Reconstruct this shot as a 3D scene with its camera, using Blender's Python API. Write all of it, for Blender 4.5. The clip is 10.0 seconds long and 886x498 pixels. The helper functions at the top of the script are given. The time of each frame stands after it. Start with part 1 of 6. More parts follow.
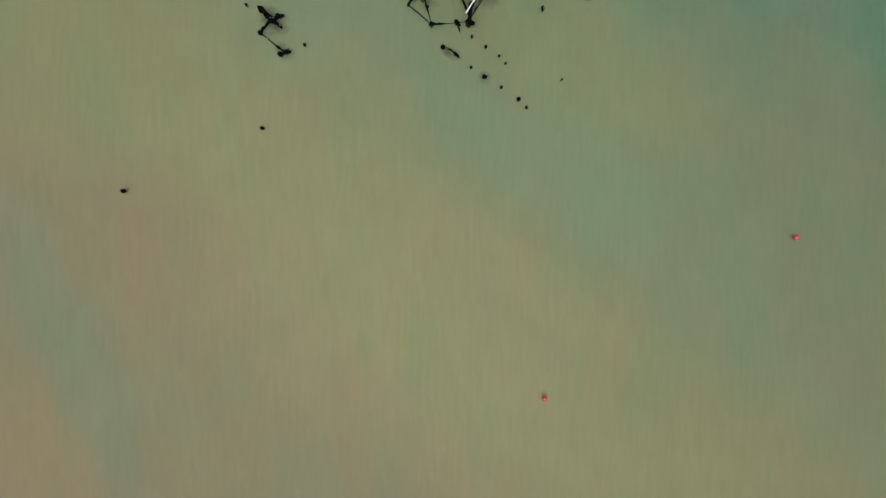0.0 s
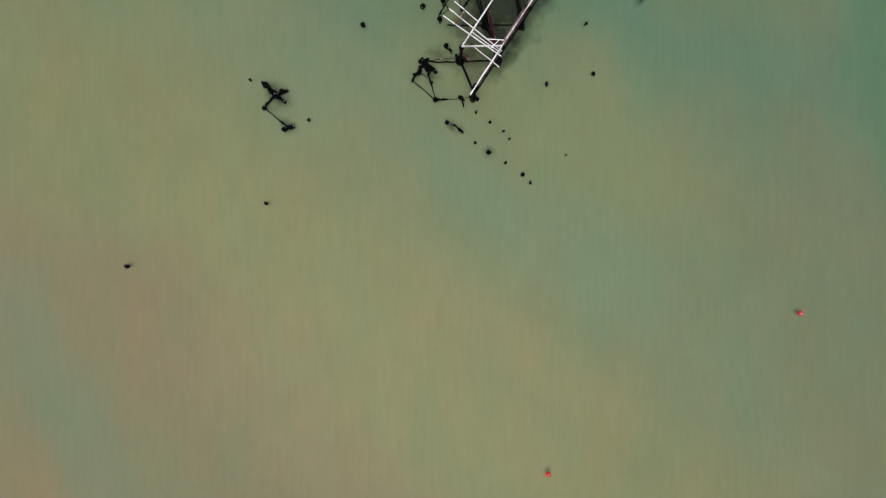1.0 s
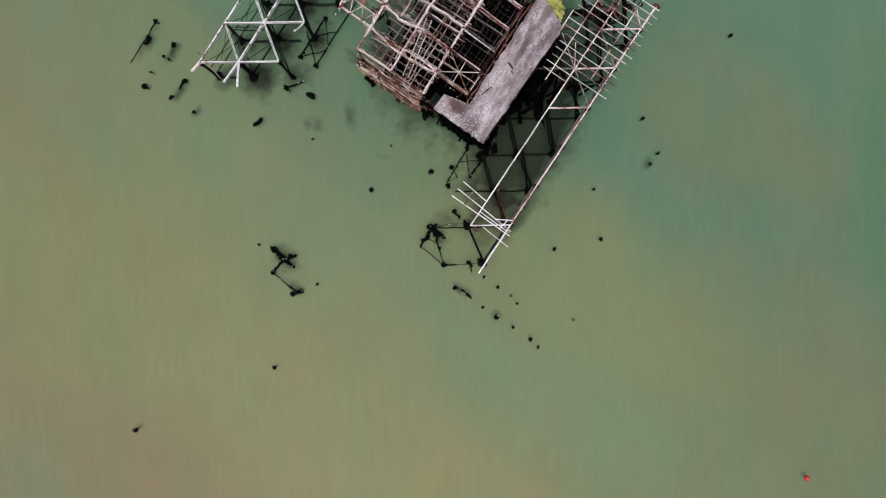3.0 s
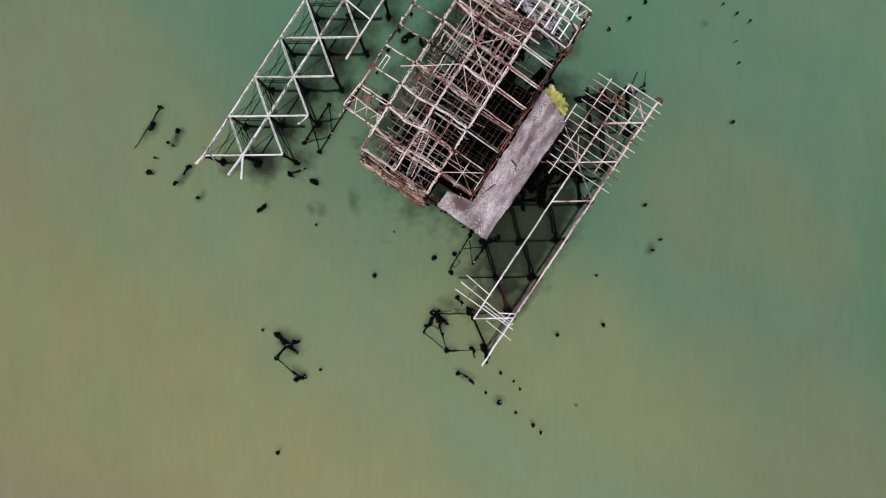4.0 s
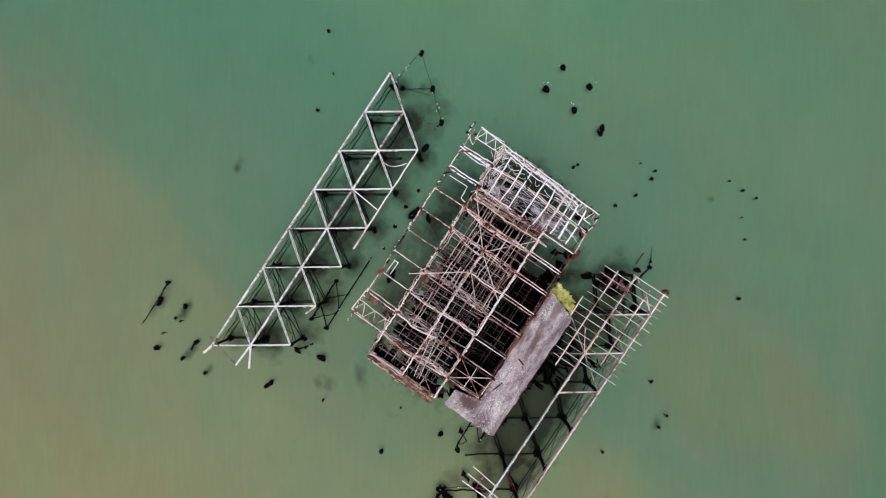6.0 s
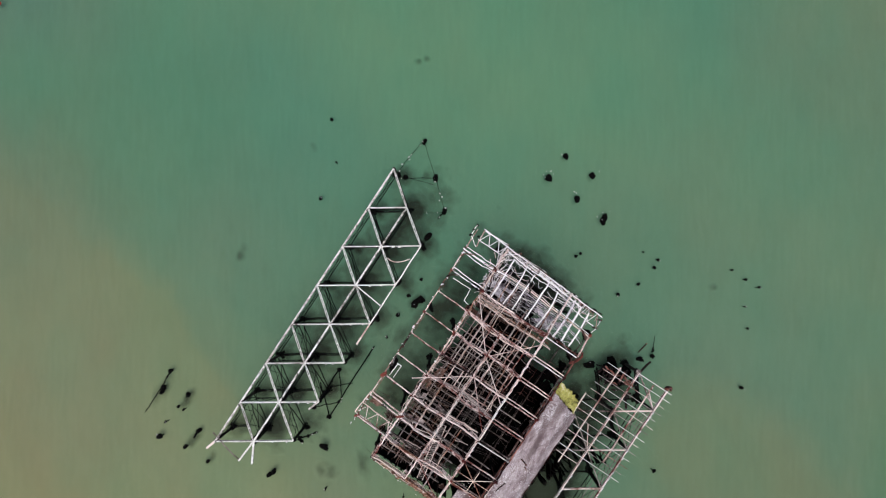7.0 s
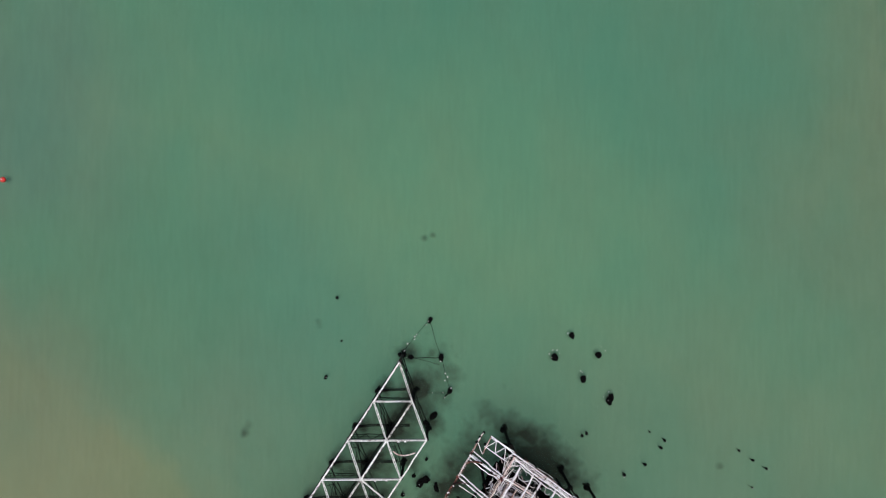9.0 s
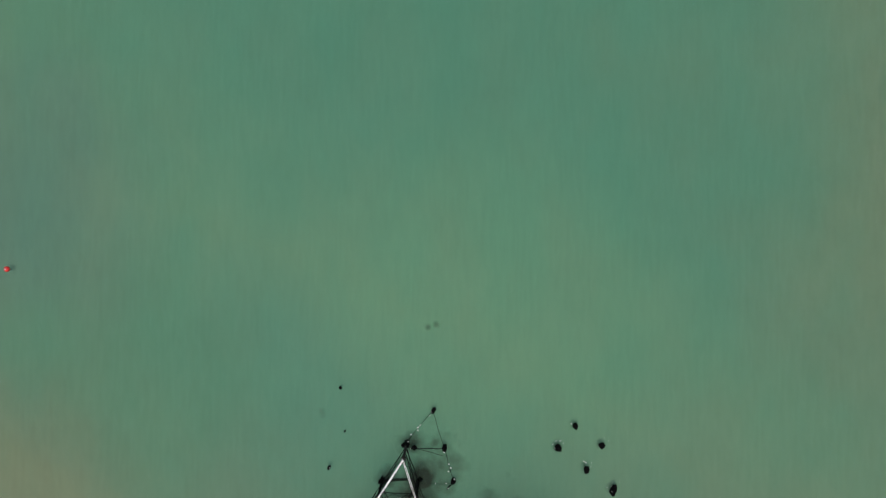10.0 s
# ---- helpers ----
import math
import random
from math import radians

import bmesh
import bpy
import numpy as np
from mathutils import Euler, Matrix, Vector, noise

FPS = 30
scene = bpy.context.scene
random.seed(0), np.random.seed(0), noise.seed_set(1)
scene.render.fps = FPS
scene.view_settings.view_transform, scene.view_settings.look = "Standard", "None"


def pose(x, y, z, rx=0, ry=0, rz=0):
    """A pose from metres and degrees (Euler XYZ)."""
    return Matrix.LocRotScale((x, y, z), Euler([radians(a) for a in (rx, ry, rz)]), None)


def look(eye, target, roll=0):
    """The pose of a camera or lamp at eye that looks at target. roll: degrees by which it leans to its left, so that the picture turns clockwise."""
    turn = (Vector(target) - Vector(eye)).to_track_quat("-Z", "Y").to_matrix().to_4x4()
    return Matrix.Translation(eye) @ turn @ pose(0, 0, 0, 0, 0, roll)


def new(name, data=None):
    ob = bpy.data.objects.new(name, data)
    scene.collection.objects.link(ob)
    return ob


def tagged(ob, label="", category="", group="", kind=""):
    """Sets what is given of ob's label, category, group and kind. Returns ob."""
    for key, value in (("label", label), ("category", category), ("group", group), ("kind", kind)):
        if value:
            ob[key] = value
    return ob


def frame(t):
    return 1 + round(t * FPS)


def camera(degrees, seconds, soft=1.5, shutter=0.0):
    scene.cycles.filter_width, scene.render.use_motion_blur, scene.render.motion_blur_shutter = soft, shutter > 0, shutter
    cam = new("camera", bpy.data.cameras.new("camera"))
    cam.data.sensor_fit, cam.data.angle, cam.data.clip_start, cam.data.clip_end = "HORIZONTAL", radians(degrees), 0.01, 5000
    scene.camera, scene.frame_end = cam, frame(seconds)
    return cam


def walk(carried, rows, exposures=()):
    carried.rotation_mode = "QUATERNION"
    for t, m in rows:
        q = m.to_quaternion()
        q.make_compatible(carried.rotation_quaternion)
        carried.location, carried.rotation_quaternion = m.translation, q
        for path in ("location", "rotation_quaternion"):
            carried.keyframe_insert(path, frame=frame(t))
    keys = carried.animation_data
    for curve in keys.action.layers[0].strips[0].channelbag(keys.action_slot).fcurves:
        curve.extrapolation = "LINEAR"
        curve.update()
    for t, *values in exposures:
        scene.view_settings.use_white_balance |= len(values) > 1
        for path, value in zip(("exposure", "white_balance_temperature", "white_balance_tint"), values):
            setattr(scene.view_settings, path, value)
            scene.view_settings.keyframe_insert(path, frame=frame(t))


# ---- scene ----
cam = camera(66.0, 10.0, soft=1.15)
PATH = [
    (0.0, pose(-0.133, -8.353, 87.822, -0.338, -0.128, 0.181)),
    (0.5, pose(-0.386, -3.692, 87.769, -0.283, -0.114, 0.215)),
    (1.0, pose(-0.622, 1.167, 87.692, -0.227, -0.097, 0.248)),
    (1.5, pose(-0.879, 6.176, 87.780, -0.171, -0.081, 0.280)),
    (2.0, pose(-1.147, 11.376, 87.682, -0.114, -0.066, 0.319)),
    (2.5, pose(-1.420, 16.645, 87.794, -0.059, -0.050, 0.352)),
    (4.0, pose(-2.084, 32.857, 88.196, 0.108, -0.007, 0.456)),
    (4.5, pose(-2.325, 38.411, 88.342, 0.164, 0.007, 0.495)),
    (5.0, pose(-2.552, 44.005, 88.423, 0.220, 0.023, 0.528)),
    (5.5, pose(-2.806, 49.635, 88.477, 0.274, 0.037, 0.570)),
    (7.0, pose(-3.493, 66.616, 88.719, 0.443, 0.084, 0.666)),
    (7.5, pose(-3.672, 72.302, 88.672, 0.497, 0.101, 0.704)),
    (8.0, pose(-3.891, 78.021, 88.660, 0.553, 0.119, 0.746)),
    (8.5, pose(-4.167, 83.747, 88.679, 0.610, 0.135, 0.781)),
    (9.0, pose(-4.410, 89.469, 88.569, 0.665, 0.149, 0.814)),
    (9.5, pose(-4.714, 95.255, 88.800, 0.720, 0.164, 0.849)),
    (10.0, pose(-4.992, 100.993, 88.729, 0.776, 0.179, 0.881)),
]
walk(cam, PATH)

# ---- light ----
world = bpy.data.worlds.new("overcast_sky")
scene.world = world
world.use_nodes = True
wn, wl = world.node_tree.nodes, world.node_tree.links
sky = wn.new("ShaderNodeTexSky")
sky.sky_type = "NISHITA"
sky.sun_disc = False
sky.sun_elevation, sky.sun_rotation = radians(78), radians(200)
sky.air_density, sky.dust_density, sky.ozone_density = 1.0, 4.0, 1.0
wl.new(sky.outputs["Color"], wn["Background"].inputs["Color"])
wn["Background"].inputs["Strength"].default_value = 0.14

sun = new("sun", bpy.data.lights.new("sun", "SUN"))
sun.data.energy, sun.data.angle, sun.data.color = 1.4, radians(40), (1.0, 0.96, 0.9)
sun.matrix_world = look((0, 0, 60), (3, 11, 0))

# ---- materials ----


def srgb(r, g, b):
    return tuple((c / 255 / 12.92) if c < 10 else ((c / 255 + 0.055) / 1.055) ** 2.4 for c in (r, g, b)) + (1.0,)


class Mat:
    """A small wrapper to write node materials briefly."""

    def __init__(self, name):
        self.m = bpy.data.materials.new(name)
        self.m.use_nodes = True
        self.n, self.l = self.m.node_tree.nodes, self.m.node_tree.links
        self.b = self.n["Principled BSDF"]
        self.geo = self.n.new("ShaderNodeNewGeometry")
        self.obj = self.n.new("ShaderNodeObjectInfo")

    def node(self, kind, **inputs):
        nd = self.n.new(kind)
        for k, v in inputs.items():
            self.feed(nd.inputs[k.replace("_", " ")], v)
        return nd

    def feed(self, socket, v):
        if isinstance(v, bpy.types.NodeSocket):
            self.l.new(v, socket)
        else:
            socket.default_value = v

    def noise(self, scale, detail=4.0, rough=0.55, vector=None, stretch=None):
        vec = vector or self.geo.outputs["Position"]
        if stretch:
            mp = self.n.new("ShaderNodeMapping")
            mp.inputs["Scale"].default_value = stretch[0]
            mp.inputs["Rotation"].default_value = (0, 0, radians(stretch[1]))
            self.l.new(vec, mp.inputs["Vector"])
            vec = mp.outputs["Vector"]
        nd = self.node("ShaderNodeTexNoise", Scale=scale, Detail=detail, Roughness=rough)
        self.l.new(vec, nd.inputs["Vector"])
        return nd.outputs["Fac"]

    def ramp(self, fac, *stops):
        nd = self.n.new("ShaderNodeValToRGB")
        els = nd.color_ramp.elements
        while len(els) < len(stops):
            els.new(0.5)
        for e, (p, c) in zip(els, stops):
            e.position, e.color = p, c
        self.feed(nd.inputs["Fac"], fac)
        return nd.outputs["Color"]

    def mix(self, fac, a, b, blend="MIX"):
        nd = self.n.new("ShaderNodeMix")
        nd.data_type, nd.blend_type = "RGBA", blend
        self.feed(nd.inputs[0], fac)
        self.feed(nd.inputs[6], a)
        self.feed(nd.inputs[7], b)
        return nd.outputs[2]

    def math(self, op, a, b=0.0, c=0.0):
        nd = self.n.new("ShaderNodeMath")
        nd.operation = op
        for s, v in zip(nd.inputs, (a, b, c)):
            self.feed(s, v)
        return nd.outputs[0]

    def blob(self, x, y, rx, ry, turn=0.0, soft=0.25, wander=0.0):
        """1 inside an uneven ellipse about (x, y), turned by degrees, and 0 outside it."""
        mp = self.n.new("ShaderNodeMapping")
        mp.vector_type = "TEXTURE"
        mp.inputs["Location"].default_value = (x, y, 0)
        mp.inputs["Rotation"].default_value = (0, 0, radians(turn))
        mp.inputs["Scale"].default_value = (rx, ry, 1e6)
        self.l.new(self.geo.outputs["Position"], mp.inputs["Vector"])
        ln = self.n.new("ShaderNodeVectorMath")
        ln.operation = "LENGTH"
        self.l.new(mp.outputs["Vector"], ln.inputs[0])
        d = ln.outputs["Value"]
        if wander:
            d = self.math("MULTIPLY_ADD", self.math("SUBTRACT", self.noise(2.0 / (rx + ry), 4, 0.6), 0.5), wander, d)
        mr = self.n.new("ShaderNodeMapRange")
        mr.interpolation_type = "SMOOTHSTEP"
        mr.inputs["From Min"].default_value, mr.inputs["From Max"].default_value = 1.0 + soft, 1.0 - soft
        self.l.new(d, mr.inputs["Value"])
        return mr.outputs[0]

    def bump(self, height, strength=0.5, distance=0.05):
        nd = self.node("ShaderNodeBump", Strength=strength, Distance=distance, Height=height)
        self.l.new(nd.outputs["Normal"], self.b.inputs["Normal"])

    def done(self, colour, rough=0.8, metal=0.0, spec=0.3):
        self.feed(self.b.inputs["Base Color"], colour)
        self.feed(self.b.inputs["Roughness"], rough)
        self.feed(self.b.inputs["Metallic"], metal)
        self.feed(self.b.inputs["Specular IOR Level"], spec)
        return self.m


GREY = lambda v: (v, v, v, 1.0)


def coated_iron(name, pale, mid, rust, cover, grime=0.6, uneven=0.0):
    """Old iron under bird lime: pale crust, weathered paint and rust. cover: share of the pale crust; uneven: how far it has gone in long stretches."""
    m = Mat(name)
    a = m.noise(0.75, 5, 0.65)
    b = m.noise(3.4, 4, 0.75)
    shift = m.math("MULTIPLY_ADD", m.obj.outputs["Random"], 0.22, -0.11)
    f = m.math("ADD", m.math("MULTIPLY_ADD", b, 0.5, m.math("MULTIPLY", a, 0.5)), shift)
    f = m.math("MULTIPLY_ADD", m.math("SUBTRACT", m.noise(0.42, 3, 0.6), 0.5), uneven, f)
    lo = 0.62 - 0.25 * cover
    col = m.ramp(f, (lo - 0.12, rust), (lo - 0.03, mid), (lo + 0.09, pale))
    fleck = m.noise(2.3, 3, 0.6)
    col = m.mix(m.ramp(fleck, (0.60, GREY(0.0)), (0.66, GREY(0.8 * cover))), col, srgb(250, 249, 247))
    # lime lies on what faces up; flanks show the rusted metal
    up = m.n.new("ShaderNodeSeparateXYZ")
    m.l.new(m.geo.outputs["Normal"], up.inputs[0])
    flank = m.n.new("ShaderNodeMapRange")
    flank.inputs["From Min"].default_value, flank.inputs["From Max"].default_value = 0.75, 0.3
    flank.inputs["To Max"].default_value = 0.92
    m.l.new(up.outputs[2], flank.inputs["Value"])
    col = m.mix(flank.outputs[0], col, m.ramp(b, (0.4, tuple(c * 0.5 for c in rust[:3]) + (1,)), (0.6, tuple(0.72 * c + 0.28 * d for c, d in zip(rust[:3], mid[:3])) + (1,))))
    fine = m.noise(9.0, 4, 0.75)
    col = m.mix(grime, col, m.ramp(fine, (0.38, GREY(0.06)), (0.5, GREY(0.85)), (0.6, GREY(1.0))), "MULTIPLY")
    m.bump(fine, 0.7, 0.05)
    return m.done(col, 0.85, 0.0, 0.2)


LIME = coated_iron("limed_iron", srgb(246, 245, 242), srgb(208, 202, 198), srgb(72, 50, 44), 0.85, 0.5, 0.3)
PINK = coated_iron("weathered_pink_iron", srgb(250, 233, 226), srgb(190, 150, 142), srgb(104, 46, 38), 0.74, 0.6, 0.75)
BLEACH = coated_iron("bleached_iron", srgb(255, 254, 255), srgb(230, 226, 234), srgb(84, 62, 62), 0.95, 0.12)
RUST = coated_iron("rusted_iron", srgb(152, 104, 92), srgb(84, 38, 31), srgb(30, 12, 11), 0.38)
DUSK = coated_iron("grimy_iron", srgb(136, 122, 120), srgb(72, 60, 57), srgb(26, 17, 16), 0.35)
SHEET = coated_iron("torn_lilac_sheet", srgb(218, 213, 224), srgb(154, 146, 158), srgb(70, 58, 64), 0.62)
OCHRE = coated_iron("ochre_rusted_iron", srgb(232, 214, 202), srgb(158, 110, 86), srgb(84, 42, 32), 0.72, 0.6, 0.6)
GUSSET = coated_iron("dark_red_rust", srgb(140, 72, 62), srgb(92, 36, 33), srgb(44, 14, 14), 0.4)
MAUVE = coated_iron("scorched_mauve_plate", srgb(196, 178, 174), srgb(122, 98, 98), srgb(54, 34, 33), 0.5, 0.6, 0.5)
GRID = coated_iron("greyed_joist_iron", srgb(186, 174, 170), srgb(118, 104, 101), srgb(46, 33, 31), 0.56, 0.6, 0.4)
SOOT = coated_iron("sooty_rusted_iron", srgb(92, 64, 58), srgb(44, 27, 25), srgb(15, 9, 9), 0.3)
SCORCH = coated_iron("scorched_stain", srgb(150, 120, 108), srgb(96, 66, 54), srgb(44, 28, 24), 0.45)


def dark_growth():
    m = Mat("mussel_covered_iron")
    b = m.noise(5.0, 5, 0.7)
    col = m.ramp(b, (0.3, srgb(3, 3, 3)), (0.6, srgb(11, 11, 10)), (0.76, srgb(32, 28, 24)), (0.84, srgb(120, 116, 108)))
    m.bump(m.noise(14.0, 3, 0.7), 0.9, 0.08)
    return m.done(col, 0.9, 0.0, 0.08)


WEED = dark_growth()


# Near-black for burnt pieces, and for shapes that stand in for deep shade.
def char_shade():
    m = Mat("char_and_shade")
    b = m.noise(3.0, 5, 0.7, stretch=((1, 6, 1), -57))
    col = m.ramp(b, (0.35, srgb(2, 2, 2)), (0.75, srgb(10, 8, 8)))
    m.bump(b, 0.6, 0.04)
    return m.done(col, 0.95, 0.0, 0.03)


CHAR_SHADE = char_shade()


def concrete():
    m = Mat("stained_concrete")
    grainy = m.n.new("ShaderNodeVectorRotate")
    grainy.rotation_type = "Z_AXIS"
    grainy.inputs["Angle"].default_value = radians(-57.5)
    m.l.new(m.geo.outputs["Position"], grainy.inputs["Vector"])
    lay = grainy.outputs["Vector"]
    big = m.noise(0.45, 4, 0.6, lay, ((0.45, 1.0, 1), 0))
    med = m.noise(1.5, 5, 0.7, lay, ((0.5, 1.0, 1), 0))
    grain = m.noise(7.0, 5, 0.8)
    col = m.ramp(med, (0.30, srgb(108, 92, 92)), (0.46, srgb(158, 143, 145)), (0.66, srgb(198, 186, 188)))
    col = m.mix(m.ramp(big, (0.46, GREY(0.0)), (0.60, GREY(0.85))), col, srgb(106, 88, 90))
    col = m.mix(m.ramp(grain, (0.34, GREY(0.8)), (0.5, GREY(0.0))), col, srgb(80, 68, 68))
    # white flecks: spatter, with the slab's sparkle painted into the colour
    patchy = m.noise(0.5, 3, 0.6, lay, ((0.5, 1.0, 1), 0))
    spat = m.math("MULTIPLY_ADD", m.math("SUBTRACT", patchy, 0.5), 0.5, m.noise(6.0, 4, 0.8, lay, ((1.6, 1, 1), 0)))
    col = m.mix(m.ramp(spat, (0.56, GREY(0.0)), (0.63, GREY(0.9))), col, srgb(240, 235, 238))
    # a rust-brown burn on the short limb; brown stain and shade painted towards the fold
    for x, y, rx, ry, turn, tone, share in ((-0.25, 38.3, 1.1, 0.75, -30, srgb(70, 46, 40), 0.85), (10.5, 49.6, 2.6, 0.5, 57, srgb(92, 72, 70), 0.75), (7.2, 44.6, 1.5, 0.35, 57, srgb(84, 68, 68), 0.7), (5.0, 47.5, 1.6, 0.5, 40, srgb(96, 80, 82), 0.6)):
        col = m.mix(m.math("MULTIPLY", m.blob(x, y, rx, ry, turn, 0.5, 1.1), share), col, tone)
    m.bump(grain, 0.9, 0.06)
    return m.done(col, 0.75, 0.0, 0.35)


CONCRETE = concrete()


def algae():
    m = Mat("green_algae")
    a = m.noise(1.3, 5, 0.7)
    col = m.ramp(a, (0.3, srgb(66, 64, 36)), (0.42, srgb(138, 136, 72)), (0.54, srgb(176, 172, 98)), (0.64, srgb(214, 208, 180)))
    m.bump(m.noise(8.0, 4, 0.7), 0.6, 0.05)
    return m.done(col, 0.9, 0.0, 0.2)


ALGAE = algae()


STRIP = coated_iron("ochre_rusted_decking", srgb(186, 156, 132), srgb(114, 74, 56), srgb(52, 27, 22), 0.45)


def plain(name, colour, rough=0.5):
    m = Mat(name)
    col = m.mix(m.ramp(m.noise(6.0, 4, 0.6), (0.4, GREY(0.0)), (0.7, GREY(0.5))), colour, tuple(c * 0.55 for c in colour[:3]) + (1,))
    return m.done(col, rough, 0.0, 0.4)


RED = plain("faded_red_plastic", srgb(214, 52, 44), 0.4)
WHITE = plain("chalky_white", srgb(228, 226, 222), 0.7)


def sea(r, g, b):
    return srgb(r * 0.978, g * 0.972, b * 0.925)


# Plumes of stirred-up silt and clear patches, some lens vignetting painted in: place, half lengths, turn, colour,
# share, softness.
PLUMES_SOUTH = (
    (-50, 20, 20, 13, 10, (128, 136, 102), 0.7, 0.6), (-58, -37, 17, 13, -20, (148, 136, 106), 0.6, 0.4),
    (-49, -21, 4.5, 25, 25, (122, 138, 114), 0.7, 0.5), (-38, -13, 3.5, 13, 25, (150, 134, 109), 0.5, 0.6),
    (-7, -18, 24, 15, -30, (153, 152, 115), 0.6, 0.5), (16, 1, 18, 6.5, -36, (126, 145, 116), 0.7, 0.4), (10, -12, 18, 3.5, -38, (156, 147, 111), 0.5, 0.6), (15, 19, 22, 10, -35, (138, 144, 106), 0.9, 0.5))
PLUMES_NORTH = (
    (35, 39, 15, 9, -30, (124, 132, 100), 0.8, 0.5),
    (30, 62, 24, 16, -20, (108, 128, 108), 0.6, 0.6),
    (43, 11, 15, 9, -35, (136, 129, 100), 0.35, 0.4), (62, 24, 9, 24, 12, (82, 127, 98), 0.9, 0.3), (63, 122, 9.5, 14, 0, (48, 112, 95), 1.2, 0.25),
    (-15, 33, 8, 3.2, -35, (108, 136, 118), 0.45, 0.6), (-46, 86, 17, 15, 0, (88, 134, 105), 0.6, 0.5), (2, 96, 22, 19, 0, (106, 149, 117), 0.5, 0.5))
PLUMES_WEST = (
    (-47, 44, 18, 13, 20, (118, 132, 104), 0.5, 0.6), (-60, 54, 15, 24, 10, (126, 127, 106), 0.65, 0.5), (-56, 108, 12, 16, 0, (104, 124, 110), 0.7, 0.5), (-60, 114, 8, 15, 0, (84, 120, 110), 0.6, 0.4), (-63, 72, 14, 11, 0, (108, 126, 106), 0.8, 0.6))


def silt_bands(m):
    """Brown shoals to green, in drifting slanted bands."""
    pos = m.geo.outputs["Position"]

    def along(x, y):
        dot = m.n.new("ShaderNodeVectorMath")
        dot.operation = "DOT_PRODUCT"
        m.l.new(pos, dot.inputs[0])
        dot.inputs[1].default_value = (x, y, 0)
        return dot.outputs["Value"]

    def span(value, a, b, top=1.0):
        mr = m.n.new("ShaderNodeMapRange")
        mr.interpolation_type = "SMOOTHSTEP"
        mr.inputs["From Min"].default_value, mr.inputs["From Max"].default_value, mr.inputs["To Max"].default_value = a, b, top
        m.l.new(value, mr.inputs["Value"])
        return mr.outputs[0]

    across, down = along(0.556, 0.831), along(0.831, -0.556)
    drift = m.n.new("ShaderNodeCombineXYZ")
    m.l.new(m.math("MULTIPLY", across, 1.5), drift.inputs[0])
    m.l.new(m.math("MULTIPLY", down, 0.5), drift.inputs[1])
    band = m.noise(0.035, 4, 0.55, drift.outputs[0])
    cloud = m.noise(0.022, 3, 0.5)
    f = m.math("MULTIPLY_ADD", across, 1 / 200.0, 0.412)
    f = m.math("MULTIPLY_ADD", m.math("SUBTRACT", band, 0.5), 0.13, f)
    f = m.math("MULTIPLY_ADD", m.math("SUBTRACT", cloud, 0.5), 0.10, f)
    # the plume's crisp front west of the ruin
    front = m.math("MULTIPLY_ADD", m.math("SUBTRACT", m.noise(0.06, 4, 0.6), 0.5), 15.0, across)
    step = m.math("MULTIPLY", m.math("SUBTRACT", span(m.math("MULTIPLY_ADD", span(along(-1, 0), 22, 42), -12.0, front), 13.5, 19.0), 0.5), span(along(-1, 0), -6, 14))
    f = m.math("MULTIPLY_ADD", step, 0.055, f)
    f = m.math("ADD", f, span(along(0, 1), 75, 125, 0.03))
    col = m.ramp(f, (0.05, sea(140, 132, 106)), (0.16, sea(134, 136, 108)), (0.235, sea(141, 135, 107)), (0.31, sea(141, 144, 108)), (0.37, sea(140, 143, 107)),
                 (0.44, sea(126, 141, 111)), (0.53, sea(119, 136, 107)), (0.62, sea(97, 131, 110)), (0.72, sea(88, 133, 113)), (0.80, sea(97, 138, 113)), (0.92, sea(85, 134, 113)))
    col = m.mix(m.math("MULTIPLY", span(m.math("MULTIPLY_ADD", m.math("SUBTRACT", cloud, 0.5), 90.0, along(1, 0)), 12, 70), 0.45), col, sea(126, 126, 100))
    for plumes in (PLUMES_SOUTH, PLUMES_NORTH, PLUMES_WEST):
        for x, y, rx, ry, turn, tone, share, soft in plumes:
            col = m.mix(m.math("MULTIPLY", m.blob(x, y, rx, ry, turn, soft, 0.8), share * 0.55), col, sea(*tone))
    # blotches of pinker and greener water
    blotch = m.noise(0.12, 4, 0.55, stretch=((1.0, 0.45, 1), 6))
    col = m.mix(0.55, col, m.ramp(blotch, (0.36, (0.86, 0.98, 0.98, 1)), (0.5, (0.97, 0.98, 0.97, 1)), (0.64, (1.05, 0.96, 0.95, 1))), "MULTIPLY")
    streak = m.noise(1.0, 5, 0.65, stretch=((1.7, 0.2, 1), 4))
    col = m.mix(0.17, col, m.ramp(streak, (0.35, GREY(0.6)), (0.65, GREY(1.0))), "MULTIPLY")
    patch = m.noise(0.16, 3, 0.5, stretch=((1.0, 0.6, 1), 0))
    col = m.mix(0.10, col, m.ramp(patch, (0.35, GREY(0.6)), (0.65, GREY(1.0))), "MULTIPLY")
    return col


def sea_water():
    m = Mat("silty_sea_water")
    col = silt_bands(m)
    fine = m.noise(1.8, 4, 0.6, stretch=((1.0, 0.3, 1), 0))
    m.bump(fine, 0.3, 0.06)
    m.done(col, 0.4, 0.0, 0.25)
    tr = m.n.new("ShaderNodeBsdfTransparent")
    mx = m.n.new("ShaderNodeMixShader")
    mx.inputs[0].default_value = 0.88
    m.l.new(m.b.outputs[0], mx.inputs[1])
    m.l.new(tr.outputs[0], mx.inputs[2])
    m.l.new(mx.outputs[0], m.n["Material Output"].inputs["Surface"])
    return m.m


WATER = sea_water()


